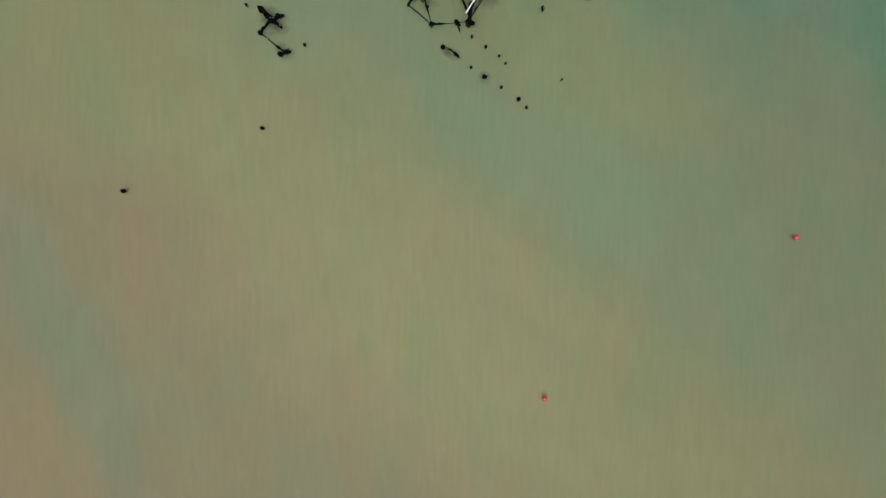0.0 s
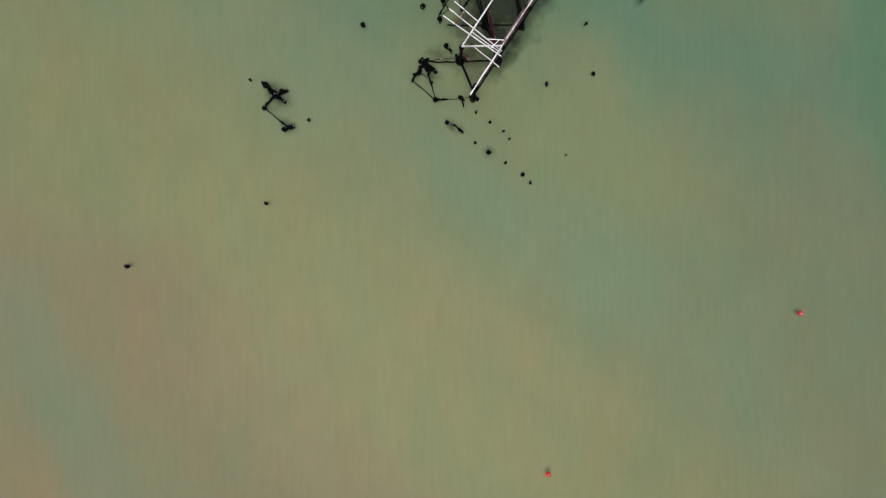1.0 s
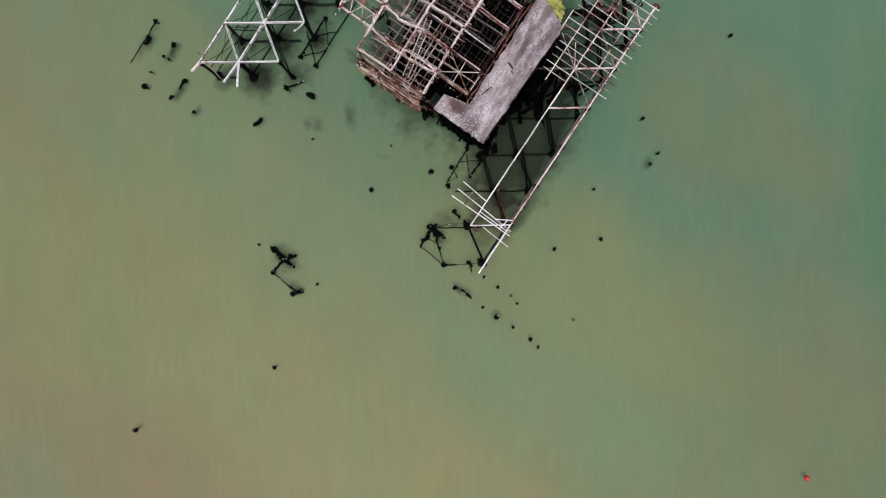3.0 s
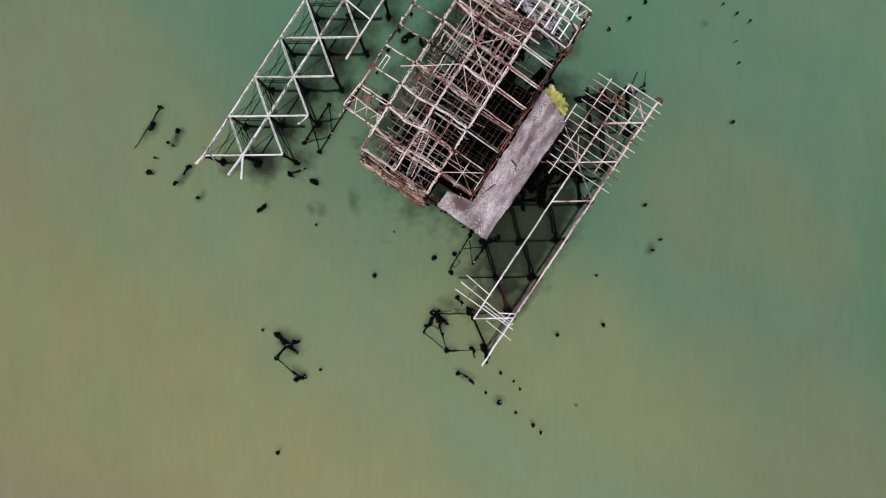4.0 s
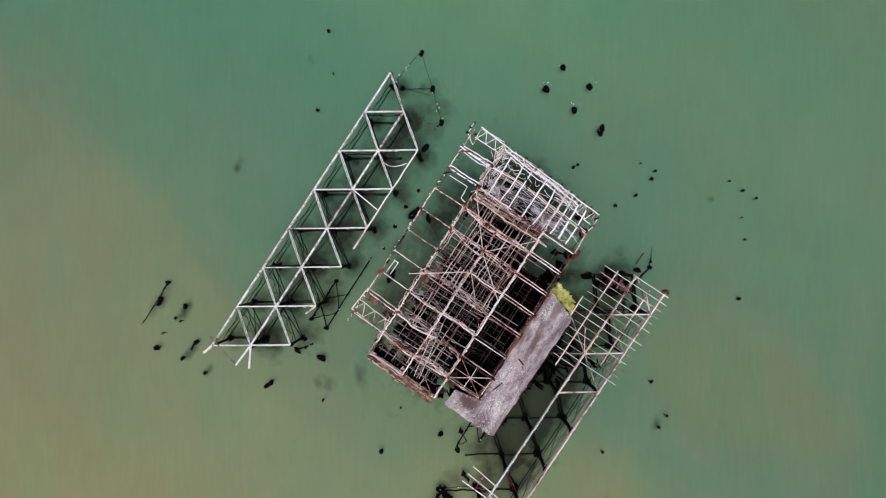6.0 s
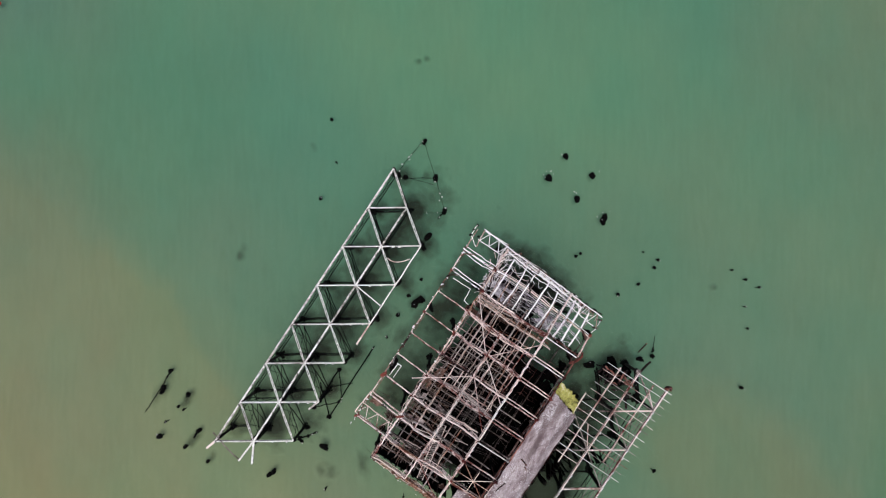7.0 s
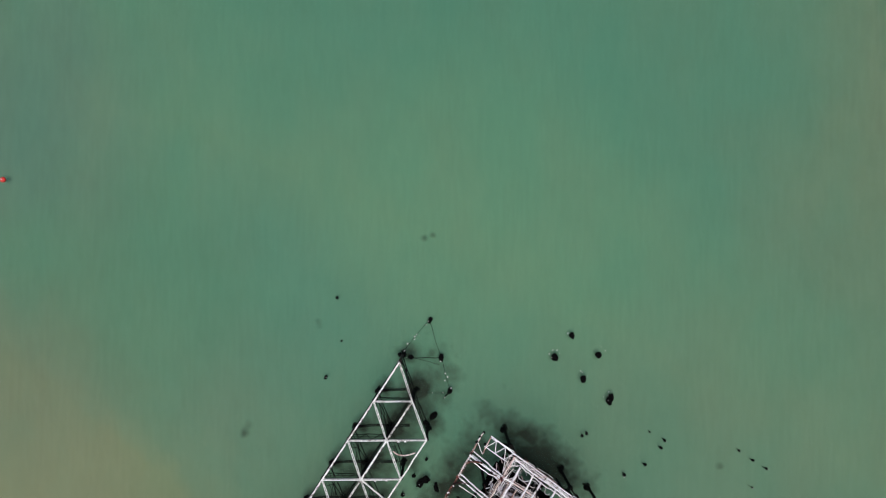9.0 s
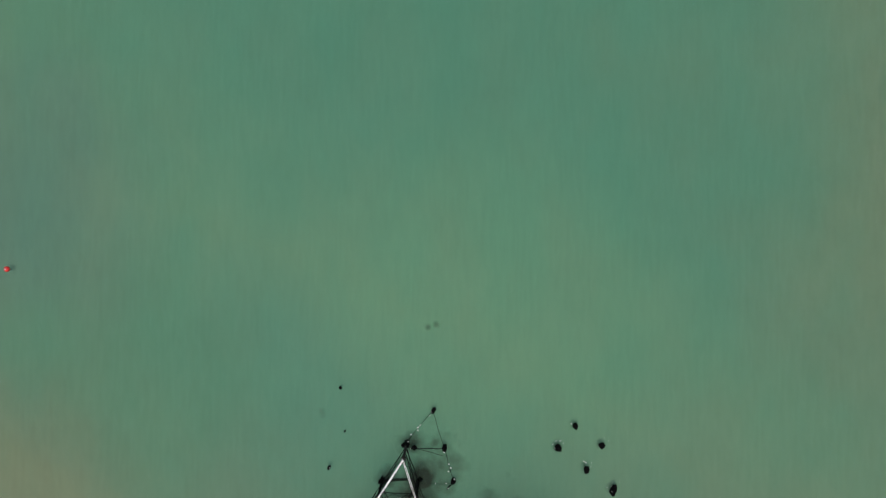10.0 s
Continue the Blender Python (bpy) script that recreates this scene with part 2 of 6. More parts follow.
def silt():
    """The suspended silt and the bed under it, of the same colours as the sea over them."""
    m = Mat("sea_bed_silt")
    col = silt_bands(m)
    col = m.mix(0.12, col, m.ramp(m.noise(0.3, 4, 0.6), (0.3, GREY(0.7)), (0.7, GREY(1.0))), "MULTIPLY")
    return m.done(col, 0.95, 0.0, 0.05)


SILT = silt()


def weed_shade():
    """Bare silt in the hollows; higher up a dark tone for weed and painted shade."""
    m = Mat("weed_and_shade")
    sep = m.n.new("ShaderNodeSeparateXYZ")
    m.l.new(m.geo.outputs["Position"], sep.inputs[0])
    up = m.n.new("ShaderNodeMapRange")
    up.inputs["From Min"].default_value, up.inputs["From Max"].default_value = -0.88, -0.35
    m.l.new(m.math("MULTIPLY_ADD", m.math("SUBTRACT", m.noise(1.2, 4, 0.6), 0.5), 0.22, sep.outputs[2]), up.inputs["Value"])
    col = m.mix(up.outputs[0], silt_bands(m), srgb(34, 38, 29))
    return m.done(col, 0.95, 0.0, 0.05)


WEED_SHADE = weed_shade()

# ---- building helpers ----
# The pier's own axes: u along it, v across it, from a point amid the ruin.
AXIS_U = Vector((0.538, 0.843, 0)).normalized()
AXIS_V = Vector((AXIS_U.y, -AXIS_U.x, 0))
MID = Vector((0, 50, 0))
rng = random.Random(7)


def at(u, v, z):
    return MID + AXIS_U * u + AXIS_V * v + Vector((0, 0, z))


def thing(name, place, label, category, group=""):
    ob = new(name)
    ob.location = place
    ob.empty_display_size = 0.5
    return tagged(ob, label, category, group)


def part(name, bm, mat, parent, label="", kind=""):
    """Links a bmesh, in world coordinates, as one mesh under a thing or part."""
    base = Vector((0, 0, 0))
    p = parent
    while p is not None:
        base += p.location
        p = p.parent
    me = bpy.data.meshes.new(name)
    for v in bm.verts:
        v.co -= base
    bm.to_mesh(me)
    bm.free()
    me.materials.append(mat)
    ob = new(name, me)
    ob.parent = parent
    return tagged(ob, label, "", "", kind)


def whole(name, bm, mat, place, label, category, group="", kind=""):
    """A thing that is one mesh, its origin at place."""
    me = bpy.data.meshes.new(name)
    for v in bm.verts:
        v.co -= Vector(place)
    bm.to_mesh(me)
    bm.free()
    me.materials.append(mat)
    ob = new(name, me)
    ob.location = place
    return tagged(ob, label, category, group, kind)


def section(kind, w, h):
    a, b = w / 2, h / 2
    if kind == "I":
        t, f = w * 0.16, h * 0.16
        return [(-a, b), (-a, b - f), (-t, b - f), (-t, -b + f), (-a, -b + f), (-a, -b), (a, -b), (a, -b + f), (t, -b + f), (t, b - f), (a, b - f), (a, b)]
    if kind == "L":
        t = w * 0.22
        return [(-a, b), (-a, b - t), (a - t, b - t), (a - t, -b), (a, -b), (a, b)]
    if kind == "rod":
        return [(a * math.cos(i * math.pi / 3), b * math.sin(i * math.pi / 3)) for i in range(6)][::-1]
    if kind == "tri":
        return [(-a, -b), (a, -b), (0, b)]
    c = min(a, b) * 0.25
    return [(-a + c, b), (-a, b - c), (-a, -b + c), (-a + c, -b), (a - c, -b), (a, -b + c), (a, b - c), (a - c, b)]


def sweep(bm, pts, kind, w, h, taper=1.0):
    """A bar of the given section along pts, with closed ends."""
    rings = []
    n = len(pts)
    for i, p in enumerate(pts):
        d = (pts[min(i + 1, n - 1)] - pts[max(i - 1, 0)]).normalized()
        up = Vector((0, 0, 1)) if abs(d.z) < 0.9 else AXIS_U
        side = d.cross(up).normalized()
        up = side.cross(d)
        k = 1 + (taper - 1) * i / max(1, n - 1)
        rings.append([bm.verts.new(p + side * (x * k) + up * (y * k)) for x, y in section(kind, w, h)])
    m = len(rings[0])
    for r, s in zip(rings, rings[1:]):
        for j in range(m):
            bm.faces.new((r[j], r[(j + 1) % m], s[(j + 1) % m], s[j]))
    bm.faces.new(rings[0][::-1])
    bm.faces.new(rings[-1])
    return bm


def run(p, q, sag=0.0, wave=0.0, seg=1, lean=None):
    """Points from p to q, hanging by sag in the middle and wandering by wave."""
    p, q = Vector(p), Vector(q)
    lean = lean or Vector((0, 0, -1))
    pts = []
    for i in range(seg + 1):
        f = i / seg
        o = lean * (sag * 4 * f * (1 - f))
        if wave and 0 < i < seg:
            o += Vector((rng.uniform(-1, 1), rng.uniform(-1, 1), rng.uniform(-1, 1))) * wave
        pts.append(p.lerp(q, f) + o)
    return pts


def bar(name, p, q, kind, w, h, mat, parent, sag=0.0, wave=0.0, seg=1, lean=None, label="", taper=1.0):
    return part(name, sweep(bmesh.new(), run(p, q, sag, wave, seg, lean), kind, w, h, taper), mat, parent, label)


def lump(bm, centre, sx, sy, sz, rough=0.25, turn=0.0, rings=5, sides=9):
    """An uneven rounded lump, for growth and stumps."""
    ca, sa = math.cos(turn), math.sin(turn)
    rows = []
    for i in range(1, rings):
        a = math.pi * i / rings
        row = []
        for j in range(sides):
            b = 2 * math.pi * j / sides
            k = 1 + rng.uniform(-rough, rough)
            x, y, z = sx * math.sin(a) * math.cos(b) * k, sy * math.sin(a) * math.sin(b) * k, sz * math.cos(a) * k
            row.append(bm.verts.new(Vector(centre) + Vector((x * ca - y * sa, x * sa + y * ca, z))))
        rows.append(row)
    top = bm.verts.new(Vector(centre) + Vector((0, 0, sz)))
    low = bm.verts.new(Vector(centre) - Vector((0, 0, sz)))
    for j in range(sides):
        bm.faces.new((top, rows[0][j], rows[0][(j + 1) % sides]))
        bm.faces.new((low, rows[-1][(j + 1) % sides], rows[-1][j]))
        for r, s in zip(rows, rows[1:]):
            bm.faces.new((r[j], s[j], s[(j + 1) % sides], r[(j + 1) % sides]))
    return bm


def leg(p, foot_z, mat, parent, r=0.17, lean=0.0):
    """A cast-iron column down into the water, with a collar and a clad foot."""
    p = Vector(p)
    low = Vector((p.x + rng.uniform(-lean, lean), p.y + rng.uniform(-lean, lean), foot_z))
    shaft = bar("leg", p, low, "rod", r * 2, r * 2, mat, parent)
    bm = bmesh.new()
    sweep(bm, run(low.lerp(p, min(0.75, (1.1 - foot_z) / (p.z - foot_z))), low), "rod", r * 2.8, r * 2.8)
    for z in (0.55, 0.1, -0.4):
        lump(bm, (low.x + rng.uniform(-.3, .3), low.y + rng.uniform(-.3, .3), z), r * rng.uniform(1.0, 2.4), r * rng.uniform(1.0, 1.8), 0.45, 0.5, rng.uniform(0, 3))
    lump(bm, (low.x, low.y, -0.25), r * rng.uniform(1.6, 2.6), r * rng.uniform(1.4, 2.2), 0.3, 0.55, rng.uniform(0, 3), 6, 13)
    part("mussel_growth", bm, WEED, shaft, "black crust of mussels")
    part("capital", sweep(bmesh.new(), run(p + Vector((0, 0, 0.02)), p - Vector((0, 0, 0.35))), "rod", r * 3.4, r * 3.4), mat, shaft)
    return shaft


def polyline(name, pts, kind, w, h, mat, parent, wave=0.04, label=""):
    """A bar through several points."""
    line = [Vector(pts[0])]
    for p, q in zip(pts, pts[1:]):
        line += run(p, q, 0.0, wave, 4)[1:]
    return part(name, sweep(bmesh.new(), line, kind, w, h), mat, parent, label)


def cleats(p, q, step, mat, parent, w=0.16):
    """A row of small bolted cleats and broken stubs along a girder's top."""
    p, q = Vector(p), Vector(q)
    n = int((q - p).length / step)
    bm = bmesh.new()
    d = (q - p).normalized()
    side = d.cross(Vector((0, 0, 1)))
    for i in range(n):
        if rng.random() < 0.3:
            continue
        c = p.lerp(q, (i + rng.uniform(0.2, 0.8)) / n) + side * rng.uniform(0.2, 1.0) * w
        a = rng.uniform(-0.6, 0.6)
        e = (d * math.cos(a) + side * math.sin(a)) * rng.uniform(0.06, 0.17)
        sweep(bm, [c - e, c + e + Vector((0, 0, rng.uniform(0, 0.12)))], "box", rng.uniform(0.05, 0.12), rng.uniform(0.1, 0.2))
    return part("bolted_trim", bm, mat, parent, "small bolted cleats and stubs", "stuff")


def lattice(name, p, q, width, mat, parent, sag=0.0, wave=0.05, fray=6, chord=0.09, lean=None, bays=6, ties=0.3, plates=0.6):
    """A built-up girder seen from above: a solid main chord, a lighter one beside and below it, ties and torn strands."""
    bm = bmesh.new()
    p, q = Vector(p), Vector(q)
    d = (q - p).normalized()
    side = d.cross(Vector((0, 0, 1))).normalized() * width * rng.choice((-1, 1))
    line = run(p, q, sag, wave, bays, lean)
    other = [c + side * (0.8 + rng.uniform(-0.3, 0.3)) - Vector((0, 0, 0.25)) for c in line]
    sweep(bm, line, "I", chord * 1.9, chord * 5.5)
    gap = rng.randrange(1, bays)
    for piece in (other[:gap], other[gap:]):
        if len(piece) > 1:
            sweep(bm, piece, "L", chord * 0.7, chord)
    for i in range(bays):
        if rng.random() < ties:
            a, b = (line[i], other[i + 1]) if i % 2 else (other[i], line[i + 1])
            sweep(bm, [a, b], "L", chord * 0.55, chord * 0.55)
    for i in range(fray // 2):
        c = p.lerp(q, rng.random()) + side * rng.uniform(-1.0, 1.0) - Vector((0, 0, rng.uniform(0, 0.5)))
        e = d * rng.uniform(0.3, 1.0) + side * rng.uniform(-0.8, 0.8) + Vector((0, 0, rng.uniform(-0.5, 0.3)))
        sweep(bm, run(c - e, c + e, 0.1, 0.05, 3), "rod", 0.04, 0.04)
    ob = part(name, bm, mat, parent)
    # what is left of the thin web plates between the two chords
    for a, b, c, e in zip(line, line[1:], other[1:], other):
        if rng.random() < plates:
            i, j = rng.uniform(0.0, 0.25), rng.uniform(0.75, 1.0)
            low = Vector((0, 0, 0.12))
            quad = [a.lerp(b, i) - low, a.lerp(b, j) - low, e.lerp(c, rng.uniform(0.6, 1.0)), e.lerp(c, rng.uniform(0.0, 0.4))]
            bm = bmesh.new()
            top = [bm.verts.new(v) for v in quad]
            under = [bm.verts.new(v - Vector((0, 0, 0.03))) for v in quad]
            bm.faces.new(top)
            bm.faces.new(under[::-1])
            for k in range(4):
                bm.faces.new((top[k], under[k], under[(k + 1) % 4], top[(k + 1) % 4]))
            bmesh.ops.recalc_face_normals(bm, faces=bm.faces)
            part("web_plate", bm, MAUVE, ob)
    return ob


def shade_boards(ob, p, q, n, low, high, mat, width=0.5, drift=0.4):
    """Dark boards of uneven length, added below an edge to deepen its shade."""
    p, q = Vector(p), Vector(q)
    for j in range(n):
        c = p.lerp(q, (j + rng.uniform(0.2, 0.8)) / n)
        foot = Vector((c.x + rng.uniform(-drift, drift), c.y + rng.uniform(-drift, drift), rng.uniform(low, high)))
        bar("hanging_board", c, foot, "box", rng.uniform(0.5, 1.3) * width, rng.uniform(0.08, 0.3), mat, ob, wave=0.08, seg=4, taper=rng.uniform(0.5, 1.1))


# ---- sea ----
def sheet(z):
    bm = bmesh.new()
    for x, y in ((-2500, -2450), (2500, -2450), (2500, 2550), (-2500, 2550)):
        bm.verts.new((x, y, z))
    bm.faces.new(bm.verts)
    return bm


whole("water", sheet(0), WATER, (0, 0, 0), "silty brown and green sea with faint ripples", "sea", kind="structure")
whole("ground", sheet(-0.9), SILT, (0, 0, -0.9), "murky shallow sea bed of pale silt", "sea bed", kind="structure")


# ---- the open iron platform ----
STEP = 5.57


def open_platform():
    z = 6.9
    ob = thing("pier_platform", at(-3, -18.7, -3), "open triangulated iron pier platform crusted white with bird lime", "pier")
    rows = {"a": (-22.55, -21.6), "b": (-18.7, -19.05), "c": (-14.75, -16.4)}

    def node(r, i, zz=z):
        v, u0 = rows[r]
        return at(u0 + STEP * i, v, zz)

    def twin(p, q):
        """Two angle irons side by side, with ties, drawn together at the ends."""
        off = (q - p).cross(Vector((0, 0, 1))).normalized() * 0.085
        bm = bmesh.new()
        for k in (-1, 1):
            line = run(p + off * k * 0.5, q + off * k * 0.5, 0.0, 0.015, 4)
            for i in (1, 2, 3):
                line[i] += off * k * 0.5
            sweep(bm, line, "L", 0.07, 0.3)
        for i in range(1, 6):
            c = p.lerp(q, i / 6)
            sweep(bm, [c - off, c + off], "box", 0.12, 0.04)
        part("slant_girder", bm, LIME, ob)

    # long girders
    bar("edge_girder", at(-23.0, -23.0, z - 0.5), node("a", 0), "I", 0.26, 0.36, PINK, ob, sag=0.05, seg=2)
    for i in range(7):
        g = bar("edge_girder", node("a", i), node("a", i + 1), "I", 0.19, 0.45, LIME, ob)
        cleats(node("a", i, z + 0.3), node("a", i + 1, z + 0.3), 0.45, DUSK, g, 0.13)
        bar("lower_tie", node("a", i, 3.6), node("a", i + 1, 3.6), "L", 0.07, 0.08, WEED, ob, sag=0.1, seg=3)
        bar("lower_tie", node("a", i, 1.3), node("a", i + 1, 1.3), "L", 0.1, 0.1, WEED, ob, sag=0.15, seg=3)
        bar("brace_rod", node("a", i, z - 0.6), node("a", i + 1, 0.6), "rod", 0.06, 0.06, WEED, ob, sag=0.35, wave=0.04, seg=6)
        bar("brace_rod", node("a", i + 1, z - 0.6), node("a", i, 0.6), "rod", 0.06, 0.06, WEED, ob, sag=0.35, wave=0.04, seg=6)
    bar("middle_girder", at(-22.0, -18.9, z - 0.1), node("b", 0), "I", 0.19, 0.45, LIME, ob)
    for i in range(6):
        g = bar("middle_girder", node("b", i), node("b", i + 1), "I", 0.19, 0.45, LIME, ob)
        cleats(node("b", i, z + 0.3), node("b", i + 1, z + 0.3), 0.55, DUSK, g, 0.13)
        if i not in (2,):
            bar("lower_tie", node("b", i, 1.1), node("b", i + 1, 1.1), "L", 0.16, 0.16, WEED, ob, sag=0.2, seg=3)
        bar("brace_rod", node("b", i, z - 0.6), node("b", i + 1, 0.5), "rod", 0.08, 0.08, WEED, ob, sag=0.2, seg=4)
    bar("inner_girder", node("c", 5), node("c", 4), "I", 0.16, 0.35, LIME, ob, sag=0.05, wave=0.05, seg=4)
    bar("inner_girder", node("c", 4), node("c", 3), "I", 0.15, 0.4, LIME, ob, sag=0.05, wave=0.04, seg=4)
    bar("inner_girder", node("c", 3), at(-2.7, -14.75, z - 0.4), "I", 0.18, 0.3, PINK, ob, sag=0.1, seg=3)
    # cross girders
    for i in range(7):
        w = 0.14
        bar("cross_girder", node("a", i), node("b", i), "I", w, 0.45, LIME, ob, wave=0.02, seg=3)
        bar("lower_cross_tie", node("a", i, 0.25), node("a", i, -0.3).lerp(node("b", i, -0.3), 1.0 if i else 0.45), "box", 0.3, 0.24, WEED, ob, sag=0.3, wave=0.06, seg=5)
        if i < 6:
            g = bar("cross_girder", node("b", i), node("c", i), "I", w, 0.45, LIME, ob, wave=0.02, seg=3)
            bar("lower_cross_tie", node("b", i, 0.3), node("b", i, -0.3).lerp(node("c", i, -0.3), (0.3, 0.6, 1.0, 1.0, 0.8, 0.5)[i]), "box", 0.34, 0.26, WEED, ob, sag=0.3, wave=0.06, seg=5)
            cleats(node("b", i, z + 0.25), node("c", i, z + 0.25), 0.8, BLEACH, g)
    # slanting girders
    for i in range(1, 8):
        bar("lower_slant", node("a", i, 1.6), node("b", i - 1, -0.3), "box", 0.1, 0.14, WEED, ob, sag=0.25, wave=0.06, seg=6)
        twin(node("a", i), node("b", i - 1))
        bar("brace_rod", node("a", i, 4.8), node("b", i - 1, 0.4), "rod", 0.1, 0.1, WEED, ob, sag=0.45, wave=0.06, seg=6)
        bar("brace_rod", node("b", i - 1, 5.2), node("a", i, 0.4), "rod", 0.08, 0.08, WEED, ob, sag=0.45, wave=0.06, seg=6)
    for i in range(1, 7):
        bar("lower_slant", node("b", i, 1.4), node("c", i - 1, -0.3), "box", 0.1, 0.13, WEED, ob, sag=0.25, wave=0.06, seg=6)
        twin(node("b", i), node("c", i - 1))
        if i in (1, 2, 3, 4):
            bar("brace_rod", node("b", i, 5.0), node("c", i - 1, 0.4), "rod", 0.13, 0.13, WEED, ob, sag=0.3, seg=5)
    bar("slant_girder", node("b", 0), at(-21.6, -17.4, z - 0.4), "I", 0.2, 0.3, LIME, ob)
    # hanging lattice webs below the slanting and cross girders
    def web(p, q, low):
        bm = bmesh.new()
        drop = Vector((0, 0, low))
        for i in range(5):
            a, b = p.lerp(q, i / 5), p.lerp(q, (i + 1) / 5)
            sweep(bm, [a, b - drop] if i % 2 else [a - drop, b], "L", 0.05, 0.05)
        sweep(bm, run(p - drop, q - drop, 0.15, 0.08, 5), "L", 0.1, 0.1)
        sweep(bm, run(p - drop * 0.55, q - drop * 0.6, 0.1, 0.06, 5), "L", 0.05, 0.05)
        part("lattice_web", bm, WEED, ob, "dark rusted lattice under a girder")

    for i in range(1, 8):
        web(node("a", i, z - 0.4), node("b", i - 1, z - 0.4), rng.uniform(2.6, 3.8))
    for i in range(1, 7):
        web(node("b", i, z - 0.4), node("c", i - 1, z - 0.4), rng.uniform(2.6, 3.8))
        web(node("a", i, z - 0.4), node("b", i, z - 0.4), rng.uniform(1.6, 2.4))
    # broken and fallen pieces
    bar("fallen_strut", node("b", 4), at(2.8, -14.9, z), "I", 0.13, 0.25, LIME, ob)
    bar("fallen_strut", at(-20.7, -23.3, z + 0.4), at(-22.0, -18.9, z - 0.3), "L", 0.14, 0.14, DUSK, ob, sag=-0.2, wave=0.05, seg=4)
    bar("fallen_strut", at(8.0, -17.3, 6.4), at(9.4, -15.0, 6.7), "I", 0.1, 0.25, PINK, ob, sag=0.5, seg=5, lean=-AXIS_U)
    bar("bent_bracket", node("c", 1), at(-12.4, -15.3, z - 0.3), "L", 0.2, 0.2, LIME, ob, sag=0.3, seg=3)
    # legs
    for i in range(8):
        leg(node("a", i, z - 0.3), -2.5, DUSK if i % 3 else WEED, ob)
    for i in range(7):
        leg(node("b", i, z - 0.3), -2.5, WEED, ob, 0.2 if i else 0.3)
    for i in range(6):
        leg(node("c", i, z - 0.3), -2.5, WEED, ob)
    return ob


open_platform()


# ---- the platform with its floor joists ----
def joist_platform():
    z = 7.1
    ob = thing("pier_platform", at(-3, 17, -3), "rusting iron pier platform with bare floor joists beside the hall", "pier")
    rows = {"m": (15.2, -20.4), "o": (19.1, -17.75), "i": (11.3, -23.0)}

    def node(r, i, zz=z):
        v, u0 = rows[r]
        return at(u0 + 5.58 * i, v + 0.012 * (u0 + 5.58 * i), zz)

    bar("edge_girder", at(-24.6, 18.85, z - 0.3), node("o", 0), "I", 0.15, 0.45, LIME, ob, wave=0.04, seg=5)
    for i in range(5):
        mat = PINK
        g = bar("edge_girder", node("o", i), node("o", i + 1), "I", 0.15, 0.45, mat, ob, wave=0.03, seg=4)
        for off, dz in ((-0.28, -0.5), (0.2, -0.9)):
            bar("side_plate", node("o", i, z + dz) + AXIS_V * off, node("o", i + 1, z + dz) + AXIS_V * off, "L", 0.1, 0.14, DUSK, ob, wave=0.03, seg=4)
        cleats(node("o", i, z + 0.28), node("o", i + 1, z + 0.28), 0.5, BLEACH, g, 0.07)
    bar("edge_girder", node("o", 5), at(13.4, 19.3, z), "I", 0.2, 0.5, PINK, ob)
    for i in range(6):
        mat = LIME if i < 3 else PINK
        g = bar("middle_girder", node("m", i), node("m", i + 1), "I", 0.145, 0.45, mat, ob, wave=0.02, seg=3)
        cleats(node("m", i, z + 0.28), node("m", i + 1, z + 0.28), 0.7, BLEACH, g, 0.07)
    # lower ties in three lines along the edge
    for i in range(-1, 5):
        for zz, w, mat in ((6.0, 0.07, GRID), (5.0, 0.07, DUSK), (3.6, 0.08, DUSK), (2.4, 0.08, WEED), (1.2, 0.12, WEED)):
            bar("lower_tie", node("o", i, zz), node("o", i + 1, zz), "L", w, w, mat, ob, sag=0.08, wave=0.03, seg=3)
        bar("brace_rod", node("o", i, z - 0.5), node("o", i + 1, 0.6), "rod", 0.06, 0.06, WEED, ob, sag=0.2, seg=5)
        bar("brace_rod", node("o", i + 1, z - 0.5), node("o", i, 0.6), "rod", 0.06, 0.06, WEED, ob, sag=0.2, seg=5)
    # cross girders that are left
    for i in (0, 3, 4, 5):
        bar("cross_girder", node("m", i), node("o", i), "I", 0.14, 0.3, LIME if i == 0 else PINK, ob, sag=0.15 if i == 3 else 0.0, seg=4)
    for i in (4, 5):
        bar("cross_girder", node("i", i + 0.02), node("m", i), "I", 0.12, 0.3, GRID, ob, wave=0.03, seg=3)
    for i in (3, 4, 5):
        bar("slant_girder", node("m", i + 1), node("o", i), "I", 0.095, 0.3, GRID, ob)
    bar("slant_girder", node("i", 5), node("m", 4), "I", 0.1, 0.3, GRID, ob)
    # dark lower frame, just over the water
    for i in range(7):
        if i < 6:
            bar("lower_cross_tie", node("m", i, 0.9), node("o", i, 0.6), "box", 0.16, 0.2, WEED, ob, sag=0.3, wave=0.08, seg=5)
            bar("lower_cross_tie", node("i", i, 0.8), node("m", i, 0.5), "box", 0.15, 0.2, WEED, ob, sag=0.3, wave=0.08, seg=5)
        if i < 6:
            for a in (-0.16, 0.2):
                bar("slant_brace", node("m", i + 1, 5.6) + AXIS_U * a, node("o", i, 0.6) + AXIS_U * a * 1.3, "box", 0.22, 0.24, WEED, ob, sag=0.3, wave=0.11, seg=6)
            bar("slant_brace", node("o", i, 4.4), node("m", i + 1, 0.6), "rod", 0.12, 0.12, WEED, ob, sag=0.35, wave=0.1, seg=5)
        if 0 < i < 6:
            for a in (-0.18, 0.2):
                bar("slant_brace", node("i", i + 1, 5.0) + AXIS_U * a, node("m", i, 0.6) + AXIS_U * a, "box", 0.18, 0.24, WEED, ob, sag=0.3, wave=0.06, seg=6)
